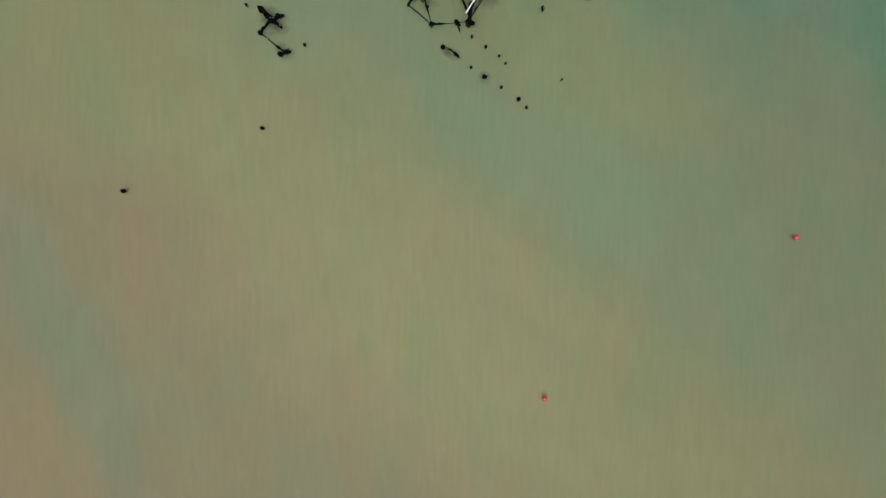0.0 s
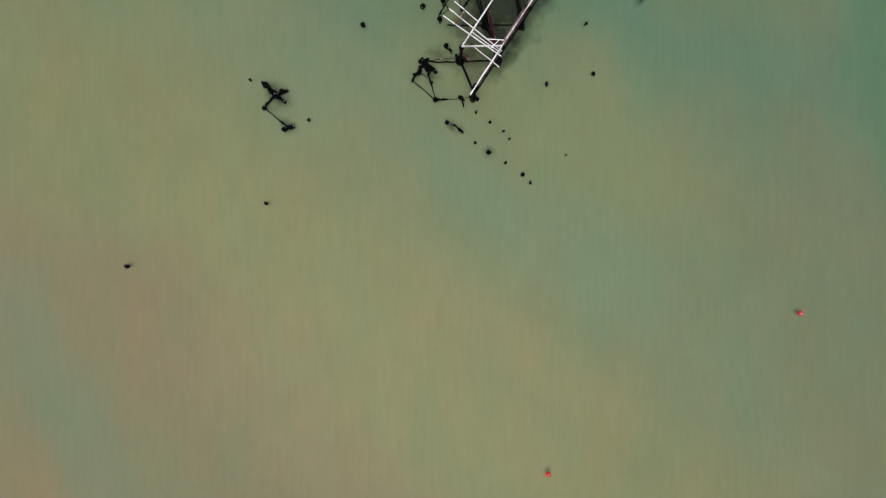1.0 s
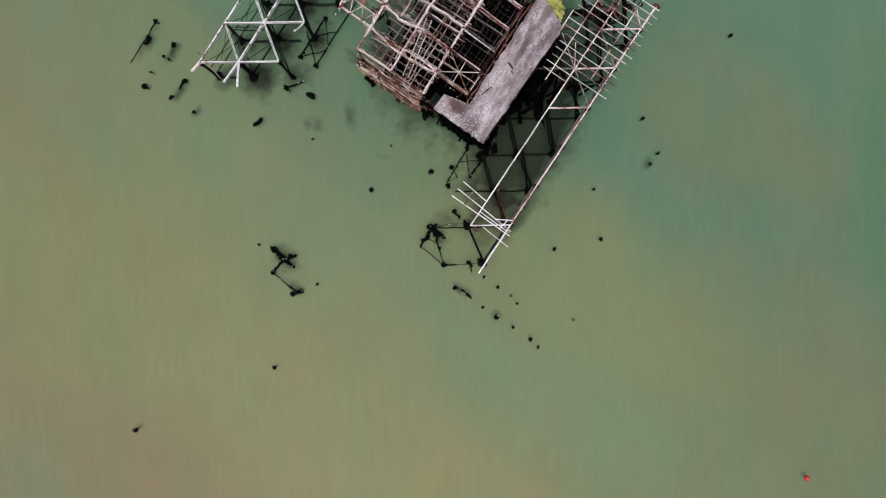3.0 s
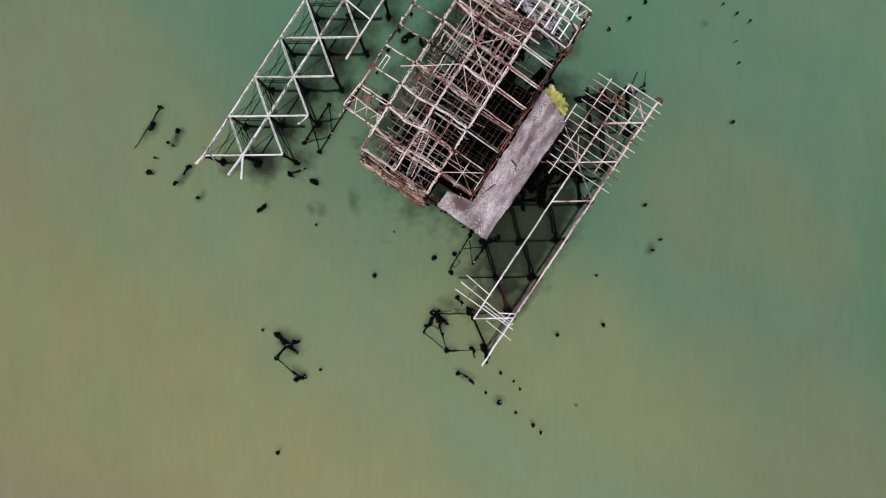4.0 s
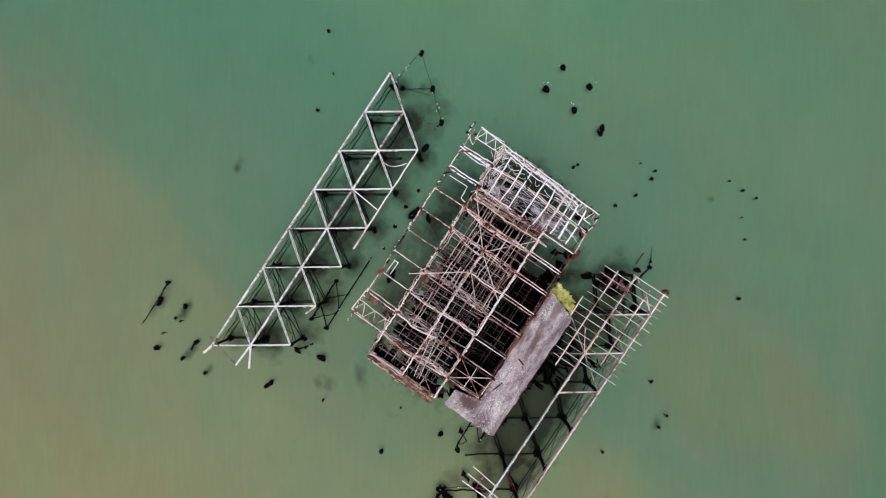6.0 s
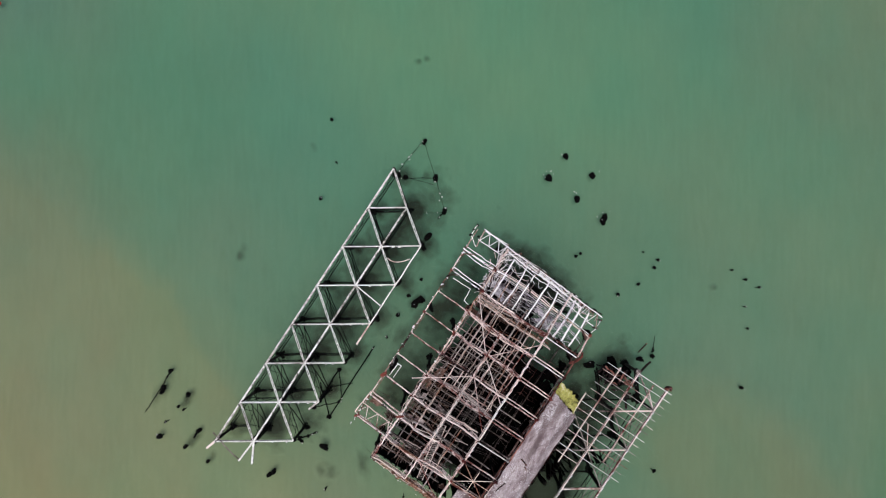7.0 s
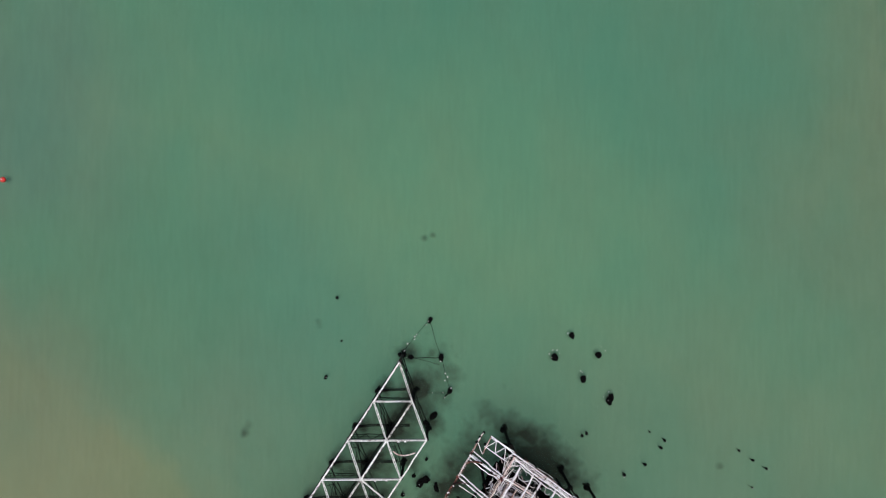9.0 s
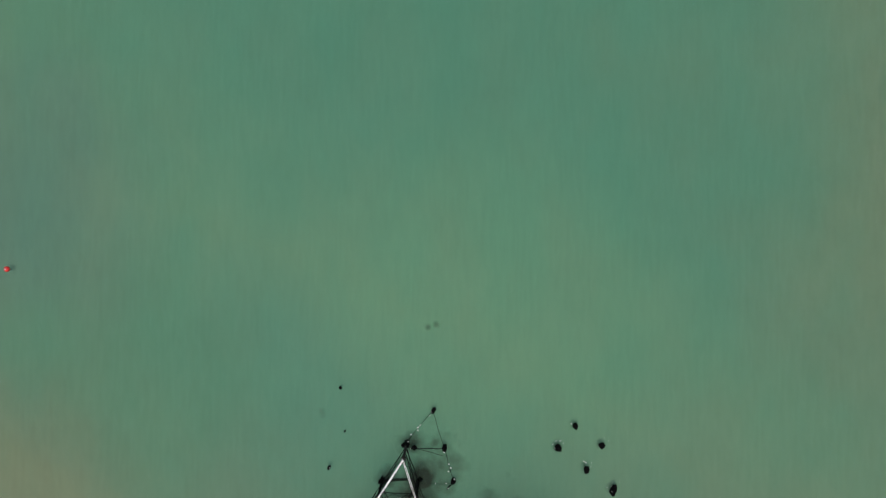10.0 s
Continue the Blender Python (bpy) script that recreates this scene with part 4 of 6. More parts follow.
    netting(ob, (at(7.0, -5.9, 11.4), at(10.2, -5.9, 11.6), at(10.2, 2.2, 11.4), at(7.0, 2.2, 11.0)), 0.3, SCORCH, 0.6, 0.3, 0.035)
    netting(ob, (at(-3.0, -1.7, 10.4), at(0.4, -1.7, 10.6), at(0.4, 2.4, 10.4), at(-3.0, 2.4, 10.2)), 0.26, GRID, 0.8, 0.2, 0.03)
    netting(ob, (at(0.2, -6.0, 11.8), at(6.6, -6.0, 12.0), at(6.6, -1.9, 11.6), at(0.2, -1.9, 11.4)), 0.32, OCHRE, 0.7, 0.28, 0.035)
    # lattice walkway
    w0, w1 = at(-3.9, -1.45, 12.0), at(-10.6, -0.3, 11.5)
    lie = (w1 - w0).normalized()
    over = lie.cross(Vector((0, 0, 1)))
    for dv in (-0.32, 0.32):
        bar("walkway_rail", w0 + over * dv, w1 + over * dv, "I", 0.07, 0.2, PINK, ob, wave=0.03, seg=7)
    for j in range(30):
        c = w0.lerp(w1, (j + 0.5) / 30)
        bar("rung", c - over * 0.3 - lie * 0.1, c + over * 0.3 + lie * 0.1, "L", 0.06, 0.06, GRID, ob)
    # lattice truss at the veranda's broken end
    t0, t1, t2, t3 = at(-8.0, -10.6, 12.4), at(-8.4, -6.1, 12.4), at(-6.6, -10.4, 12.6), at(-6.9, -6.1, 12.6)
    bar("truss_chord", t0, t1, "L", 0.1, 0.12, PINK, ob, wave=0.05, seg=5)
    bar("truss_chord", t2, t3, "L", 0.1, 0.12, OCHRE, ob, wave=0.05, seg=5)
    bar("truss_chord", t0, at(-5.0, -10.3, 12.6), "L", 0.12, 0.12, PINK, ob, wave=0.04, seg=4)
    for j in range(6):
        a, b = t0.lerp(t1, j / 6), t2.lerp(t3, (j + 1) / 6)
        if j % 2:
            a, b = t2.lerp(t3, j / 6), t0.lerp(t1, (j + 1) / 6)
        bar("truss_web", a, b, "L", 0.07, 0.08, PINK, ob)
    netting(ob, (at(-8.3, -10.3, 12.2), at(-5.4, -10.1, 12.3), at(-5.6, -6.3, 12.3), at(-8.5, -6.3, 12.1)), 0.2, OCHRE, 0.3, 0.42, 0.03)
    for k in (2.4, 3.3):
        bar("burnt_plate", at(hall_u(k, V_OUT), V_OUT + 0.1, 12.75), at(hall_u(k + 0.55, V_OUT), V_OUT + 0.05, 12.75), "box", 0.26, 0.16, SOOT, ob, wave=0.06, seg=5, taper=0.6)
    # wires and laths hanging in the dark eastern bays
    netting(ob, (at(-5.2, 2.7, 10.2), at(3.2, 2.7, 10.6), at(3.2, 6.5, 9.6), at(-5.2, 6.5, 9.2)), 0.5, GRID, 0.9, 0.2, 0.028)
    netting(ob, (at(3.4, 2.7, 10.0), at(8.4, 2.7, 10.4), at(8.4, 6.4, 9.8), at(3.4, 6.4, 9.4)), 0.42, RUST, 0.7, 0.3, 0.03)
    # burnt sheets caught in the north-east wall
    for u0, u1, v0, v1, z0 in ((5.0, 6.5, 5.6, 6.8, 10.2), (6.3, 8.0, 5.2, 6.7, 10.6), (8.0, 9.2, 5.9, 6.9, 11.0), (9.9, 11.2, 6.3, 7.1, 10.6), (7.0, 8.4, 6.9, 7.7, 7.6)):
        quad = (at(u0, v0, z0), at(u1, v0 + 0.3, z0 + 0.4), at(u1 - 0.2, v1, z0 + 0.1), at(u0 + 0.3, v1, z0 - 0.3))
        part("burnt_sheet", panel(bmesh.new(), quad, 0.05, 7, 0.16, 0.22), CHAR_SHADE, ob, "burnt black sheet hanging")
    bar("bent_strut", at(9.6, 6.5, 12.4), at(11.4, 7.2, 11.9), "box", 0.24, 0.2, GUSSET, ob, sag=0.3, wave=0.1, seg=5, lean=AXIS_V)
    # bent white bracket hanging in a northern bay
    polyline("bent_bracket", [at(10.45, -9.6, 12.1), at(10.47, -7.25, 12.1), at(9.0, -7.15, 12.0), at(8.9, -6.5, 12.1)], "L", 0.09, 0.1, LIME, ob, 0.03)
    # open frame beside it
    bar("loose_frame", at(-2.4, -9.6, 12.7), at(-0.85, -9.5, 12.8), "L", 0.1, 0.1, LIME, ob)
    bar("loose_frame", at(-2.4, -9.1, 12.7), at(-0.85, -9.05, 12.8), "L", 0.1, 0.1, LIME, ob)
    bar("loose_frame", at(-0.85, -9.6, 12.8), at(-0.85, -9.0, 12.8), "L", 0.1, 0.1, LIME, ob)
    return ob


HALL = ruined_hall()


def gable_u(v):
    """The outer line of the broken end, bowed."""
    return 16.86 - 0.05 * max(0, v + 6) - 0.0019 * max(0, v + 6) ** 2


def north_gable(ob):
    """The bleached, crumpled end of the hall."""
    # white ribs from the last cross beam to the end
    for j, v in enumerate((-4.9, -3.35, -2.05, -0.27, 1.18, 2.45, 3.3, 4.35, 5.4)):
        u0, u1 = 11.1 + rng.uniform(-0.3, 0.3), 15.85 + rng.uniform(-0.2, 0.3) - 0.06 * max(0, v)
        bar("roof_rib", at(u0, v + rng.uniform(-0.1, 0.1), 12.0), at(u1, v + rng.uniform(-0.1, 0.1), 11.9), "I", 0.155 * rng.uniform(0.8, 1.2), 0.25, BLEACH, ob, sag=-rng.uniform(0.0, 0.4), wave=0.035, seg=8, lean=Vector((0, 0, -1)) + AXIS_V * rng.uniform(-0.7, 0.3))
        if j % 2 == 0:
            bar("rafter", at(u0 + 0.3, v + 0.6, 10.2), at(u1 - 0.6, v + 0.8, 9.8), "L", 0.09, 0.1, GRID, ob, sag=0.2, wave=0.1, seg=6)
    # lines of the end wall
    for du, dz, w, mat, v0, v1 in ((0.0, 0.0, 0.1, BLEACH, -9.6, 6.9), (-0.18, -0.35, 0.06, RUST, -6.4, 6.0), (-0.6, 0.1, 0.13, BLEACH, -6.2, 4.4), (-0.85, -0.2, 0.08, BLEACH, -5.0, 3.8), (-1.35, 0.0, 0.08, BLEACH, 1.6, 6.6), (-0.35, -0.3, 0.08, LIME, -5.6, 3.4)):
        n = 5
        pts = [at(gable_u(v0 + (v1 - v0) * i / n) + du + rng.uniform(-0.16, 0.16), v0 + (v1 - v0) * i / n, 11.8 + dz + rng.uniform(-0.15, 0.15)) for i in range(n + 1)]
        for p, q in zip(pts, pts[1:]):
            bar("gable_beam", p, q, "I", w, 0.2, mat, ob, sag=rng.uniform(-0.1, 0.15), wave=0.06, seg=6)
    # zigzag webs, whole only at the east end
    side, v = 1, -6.4
    while v < 6.4:
        step = rng.uniform(0.5, 0.9)
        deep = 1.35 if v > 2.4 else 0.7
        ua, ub = gable_u(v) - (0.05 if side > 0 else deep), gable_u(v + step) - (deep if side > 0 else 0.05)
        if v > 3.6 or rng.random() < 0.75:
            bar("truss_web", at(ua, v, 11.8 + rng.uniform(-0.3, 0.2)), at(ub, v + step, 11.8 + rng.uniform(-0.5, 0.2)), "L", rng.uniform(0.045, 0.08), 0.08, BLEACH if rng.random() < 0.75 else PINK, ob, sag=rng.uniform(-0.06, 0.06), wave=0.03, seg=4)
        bar("truss_post", at(gable_u(v) + 0.05, v, 11.9), at(gable_u(v) - rng.uniform(0.3, 1.2), v + rng.uniform(-0.3, 0.3), 11.4 + rng.uniform(-0.4, 0.4)), "rod", rng.uniform(0.05, 0.08), 0.06, rng.choice((BLEACH, LIME, PINK, RUST)), ob, wave=0.05, seg=3)
        side, v = -side, v + step
    # wavering bundle of white angle irons along the end
    for j in range(12):
        va = -6.4 + rng.uniform(0, 7.5)
        vb = min(va + rng.uniform(2.5, 5.5), 6.6)
        off, z = rng.uniform(0.05, 1.0), 11.5 + rng.uniform(-0.6, 0.5)
        bar("angle_iron", at(gable_u(va) - off, va, z), at(gable_u(vb) - off + rng.uniform(-0.5, 0.5), vb, z + rng.uniform(-0.4, 0.3)), "L", rng.uniform(0.05, 0.1), 0.09, rng.choice((BLEACH, BLEACH, LIME, SHEET)), ob, sag=rng.uniform(-0.1, 0.1), wave=0.03, seg=6, lean=AXIS_U)
    # bowed strands fallen inwards from the end wall
    for j in range(16):
        v = rng.uniform(-6.0, 5.6)
        u = gable_u(v) - rng.uniform(0.3, 2.2)
        ln, z = rng.uniform(0.7, 2.4), rng.uniform(10.8, 12.0)
        bar("bent_rod", at(u, v - ln / 2, z), at(u + rng.uniform(-0.5, 0.4), v + ln / 2, z + rng.uniform(-0.5, 0.4)), "rod", rng.uniform(0.045, 0.08), 0.06, BLEACH if j % 4 else PINK, ob, sag=rng.uniform(-0.5, 0.6), wave=0.05, seg=7, lean=AXIS_U * rng.choice((-1, 1)) + Vector((0, 0, -0.4)))
    # the veranda's corner truss
    bar("truss_chord", at(16.85, -9.4, 11.9), at(17.0, -6.4, 11.9), "L", 0.08, 0.1, BLEACH, ob, wave=0.05, seg=5)
    bar("truss_chord", at(15.65, -9.6, 11.9), at(15.6, -6.4, 12.0), "L", 0.09, 0.1, BLEACH, ob, wave=0.05, seg=5)
    bar("truss_chord", at(16.9, -9.5, 11.8), at(14.8, -9.3, 12.0), "L", 0.1, 0.1, PINK, ob, wave=0.04, seg=4)
    for j in range(5):
        va = -9.4 + 0.62 * j
        bar("truss_web", at(16.85 if j % 2 else 15.65, va, 11.9), at(15.65 if j % 2 else 16.85, va + 0.62, 11.9), "L", 0.07, 0.07, BLEACH, ob, wave=0.03, seg=2)
    bar("corner_post", at(16.9, -10.5, 12.2), at(15.6, -10.55, 11.6), "L", 0.09, 0.1, LIME, ob, wave=0.06, seg=4)
    bar("corner_post", at(15.6, -10.55, 11.6), at(14.8, -9.3, 11.8), "L", 0.09, 0.1, LIME, ob, wave=0.06, seg=4)
    for u, v in ((16.95, -10.5), (15.6, -10.6), (16.3, -10.6), (15.9, -9.7)):
        part("bolt_head", lump(bmesh.new(), at(u, v, 12.1), 0.16, 0.13, 0.14, 0.4), WEED, ob)
    # the upright west edge of the broken end, all splinters
    for j in range(38):
        u0, v0 = rng.uniform(10.8, 16.2), -6.2 + rng.uniform(-0.5, 0.9)
        a, ln = rng.gauss(0, 0.45), rng.uniform(0.5, 1.5)
        z = rng.uniform(10.8, 12.3)
        bar("splinter", at(u0, v0, z), at(u0 + math.cos(a) * ln, v0 + math.sin(a) * ln, z + rng.uniform(-0.5, 0.5)), "L", rng.uniform(0.05, 0.09), 0.1, BLEACH if j % 6 else PINK, ob, sag=rng.uniform(-0.15, 0.15), wave=0.05, seg=4)
    # long bowed tie across the end, bleached to the west and rusted to the east
    line = [at(u, v, 11.9 + 0.02 * (v + 6)) for u, v in ((13.9, -10.45), (13.72, -6.7), (13.95, -4.55), (14.0, -1.8), (13.66, 2.0), (13.5, 4.4), (13.27, 6.8))]
    polyline("end_tie", line[:3], "I", 0.16, 0.25, BLEACH, ob, 0.05)
    polyline("end_tie", line[2:5], "I", 0.13, 0.25, PINK, ob, 0.05)
    polyline("end_tie", line[4:], "I", 0.16, 0.25, OCHRE, ob, 0.05, "rust-brown tie beam")
    for k, mat in ((-0.24, LIME), (0.22, PINK), (-0.42, SHEET)):
        polyline("tie_flange", [c + AXIS_U * k - Vector((0, 0, 0.15)) for c in line[1:6]], "L", 0.07, 0.1, mat, ob, 0.07)
    polyline("tie_flange", [c + AXIS_U * 0.2 for c in line[4:]], "L", 0.07, 0.1, BLEACH, ob, 0.04)
    polyline("end_tie", [at(u, v, 12.1) for u, v in ((13.55, -10.2), (13.4, -8.0), (13.45, -6.3))], "L", 0.1, 0.2, BLEACH, ob, 0.06)
    bar("end_tie", at(15.2, -2.6, 12.4), at(13.6, -1.5, 12.5), "I", 0.14, 0.25, SOOT, ob, sag=0.2, wave=0.05, seg=5, lean=AXIS_V)
    # stacked, sagging beams under the ribs' feet
    for u0, u1, z, w, mat in ((10.45, 11.0, 12.3, 0.13, PINK), (10.15, 10.1, 12.1, 0.12, OCHRE), (10.75, 10.45, 11.7, 0.1, SCORCH), (9.8, 9.7, 11.8, 0.11, PINK), (10.3, 10.7, 11.2, 0.09, GRID), (9.5, 9.9, 11.3, 0.09, SCORCH)):
        lattice("stacked_beam", at(u0, -6.0, z), at(u0 + (u1 - u0) * 0.45 - 0.1, -1.6, z - 0.1), w * 1.6, mat, ob, rng.uniform(0, 0.2), 0.05, 3, w * 0.5, AXIS_U * rng.choice((-0.6, 0.6)))
        lattice("stacked_beam", at(u0 + (u1 - u0) * 0.45 - 0.1, -1.6, z - 0.1), at(u1, 3.4 + rng.uniform(-1.0, 0.6), z), w * 1.6, mat, ob, rng.uniform(0, 0.2), 0.05, 3, w * 0.5, AXIS_U * rng.choice((-0.6, 0.6)))
    # crumpled sheeting torn from the roof, and the laths that held it
    for j in range(15):
        v0 = rng.uniform(-5.6, 3.4)
        u0, z0 = rng.uniform(11.2, 12.9) - 0.04 * v0, rng.uniform(10.0, 11.2)
        a, la, lb = rng.gauss(0, 0.25), rng.uniform(0.1, 0.34), rng.uniform(0.5, 1.4)
        ca, sa = math.cos(a), math.sin(a)
        quad = [at(u0 + x * la * ca - y * lb * sa, v0 + x * la * sa + y * lb * ca, z0 + rng.uniform(-0.5, 0.5)) for x, y in ((-1, -1), (1, -1), (1, 1), (-1, 1))]
        part("torn_sheet", panel(bmesh.new(), quad, 0.03, 6, 0.2, 0.22), SHEET if j % 3 else DUSK, ob, "crumpled lilac-grey roof sheet")
    for j in range(80):
        v0 = rng.uniform(-5.8, 5.4)
        u0, z0 = rng.uniform(11.0, 13.5) - 0.04 * v0, rng.uniform(9.8, 11.4)
        a = math.pi / 2 + rng.gauss(0, 0.2) if j % 5 else rng.uniform(0, math.pi)
        ln = rng.uniform(0.6, 1.8)
        bar("lath", at(u0 - math.cos(a) * ln, v0 - math.sin(a) * ln, z0), at(u0 + math.cos(a) * ln, v0 + math.sin(a) * ln, z0 + rng.uniform(-0.6, 0.6)), rng.choice(("L", "rod", "I")), rng.uniform(0.03, 0.055), rng.uniform(0.04, 0.06), (BLEACH, SHEET, LIME, SHEET)[j % 4], ob, sag=rng.uniform(-0.3, 0.3), wave=0.07, seg=5)
    netting(ob, (at(11.0, -5.6, 10.9), at(13.4, -5.8, 11.1), at(13.2, 4.2, 10.9), at(10.8, 3.8, 10.7)), 0.2, SHEET, 0.5, 0.12, 0.04, "torn bleached wire netting", 0.15)
    netting(ob, (at(13.4, -6.0, 11.6), at(16.4, -6.0, 11.4), at(16.2, -2.0, 11.4), at(13.4, -1.4, 11.4)), 0.3, BLEACH, 0.4, 0.1, 0.035, "torn bleached wire netting", 0.4)
    for u0, v0, la, lb in ((8.3, -5.6, 0.4, 0.9), (-0.5, -5.6, 0.7, 0.4), (0.6, -4.9, 0.5, 0.5)):
        quad = [at(u0 + x * la, v0 + y * lb, 11.6 + rng.uniform(-0.4, 0.4)) for x, y in ((-1, -1), (1, -1), (1, 1), (-1, 1))]
        part("torn_sheet", panel(bmesh.new(), quad, 0.03, 7, 0.26, 0.35), SCORCH, ob, "crumpled rust-brown sheet")
    # outer posts with weedy heads
    for u, v in [(gable_u(v) + 0.12, v) for v in (-6.4, -4.7, -3.4, -1.8, 0.0, 1.5, 2.9, 3.75, 4.6, 5.6)] + [(15.6, 7.0), (14.6, 7.1)]:
        bar("post", at(u, v, 12.0 + rng.uniform(0, 0.4)), at(u - 0.1, v, rng.uniform(9.0, 10.6)), "rod", 0.2, 0.2, WEED if rng.random() < 0.7 else RUST, ob, wave=0.03, seg=3)
        bar("post_arm", at(u, v, 11.6), at(u - rng.uniform(0.4, 0.9), v + rng.uniform(-0.3, 0.3), 11.6), "L", 0.07, 0.1, RUST if rng.random() < 0.5 else BLEACH, ob)
    # corner brackets
    for u, v in ((13.4, 6.8), (10.6, 6.7), (7.7, 6.8), (13.9, -10.2), (11.1, -10.2)):
        s = -1 if v > 0 else 1
        bar("corner_bracket", at(u + 0.1, v + s * 1.4, 12.3), at(u - 0.9, v - s * 0.1, 12.2), "I", 0.2 if u > 13 and v > 0 else 0.13, 0.25, SOOT if v > 0 else RUST, ob, sag=0.14, wave=0.05, seg=6, lean=(AXIS_U - AXIS_V * s))
    for u0, u1, z0, w in ((4.6, 6.2, 12.0, 0.5), (6.4, 7.6, 11.8, 0.7), (8.2, 9.4, 11.6, 0.9), (9.6, 10.5, 11.8, 0.6), (12.6, 13.9, 11.9, 0.5)):
        quad = (at(u0, 6.7, z0), at(u1, 6.7, z0 + 0.2), at(u1 - 0.2, 6.7 - w, z0 - 1.6), at(u0 + 0.3, 6.7 - w * 0.6, z0 - 1.4))
        part("hanging_plate", panel(bmesh.new(), quad, 0.05, 6, 0.14, 0.14), CHAR_SHADE, ob, "burnt black wall plate hanging")
    for u0, v0, la, lb in ((-5.9, -9.2, 0.5, 0.7), (-6.4, -6.9, 0.35, 0.5)):
        quad = [at(u0 + x * la, v0 + y * lb, 11.6 + rng.uniform(-0.3, 0.3)) for x, y in ((-1, -1), (1, -1), (1, 1), (-1, 1))]
        part("torn_sheet", panel(bmesh.new(), quad, 0.03, 6, 0.3, 0.3), SCORCH, ob, "crumpled brownish sheet")
    # black boards and sheet added as the shade under the broken end
    shade_boards(ob, at(15.2, -5.6, 5.5), at(14.4, 5.0, 5.5), 14, 0.2, 3.0, CHAR_SHADE, 0.36, 0.7)
    burnt_wall(ob, at(15.2, -5.8, 5.0), at(14.6, 4.6, 5.0), 1.2, 1.2, 34)


north_gable(HALL)


def shade_floor(ob):
    """Black strips with holes between, added low in the hall as its deep shade."""
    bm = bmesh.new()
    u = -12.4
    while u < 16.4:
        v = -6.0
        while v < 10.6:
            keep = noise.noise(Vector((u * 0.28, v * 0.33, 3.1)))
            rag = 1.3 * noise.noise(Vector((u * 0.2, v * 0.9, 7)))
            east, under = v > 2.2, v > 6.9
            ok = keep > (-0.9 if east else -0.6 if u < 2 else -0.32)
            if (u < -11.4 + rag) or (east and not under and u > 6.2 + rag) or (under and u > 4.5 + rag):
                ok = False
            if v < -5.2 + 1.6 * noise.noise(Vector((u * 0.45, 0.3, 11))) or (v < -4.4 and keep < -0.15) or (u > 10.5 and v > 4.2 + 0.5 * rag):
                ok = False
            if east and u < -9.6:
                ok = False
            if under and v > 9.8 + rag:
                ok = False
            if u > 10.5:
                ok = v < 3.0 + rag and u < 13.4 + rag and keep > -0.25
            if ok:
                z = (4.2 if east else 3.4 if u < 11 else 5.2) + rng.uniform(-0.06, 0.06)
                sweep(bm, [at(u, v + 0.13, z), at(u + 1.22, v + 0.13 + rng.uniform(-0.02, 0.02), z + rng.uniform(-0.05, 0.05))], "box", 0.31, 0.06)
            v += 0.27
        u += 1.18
    part("charred_flooring", bm, CHAR_SHADE, ob, "black strips with holes, added as the hall's deep shade", "stuff")


shade_floor(HALL)


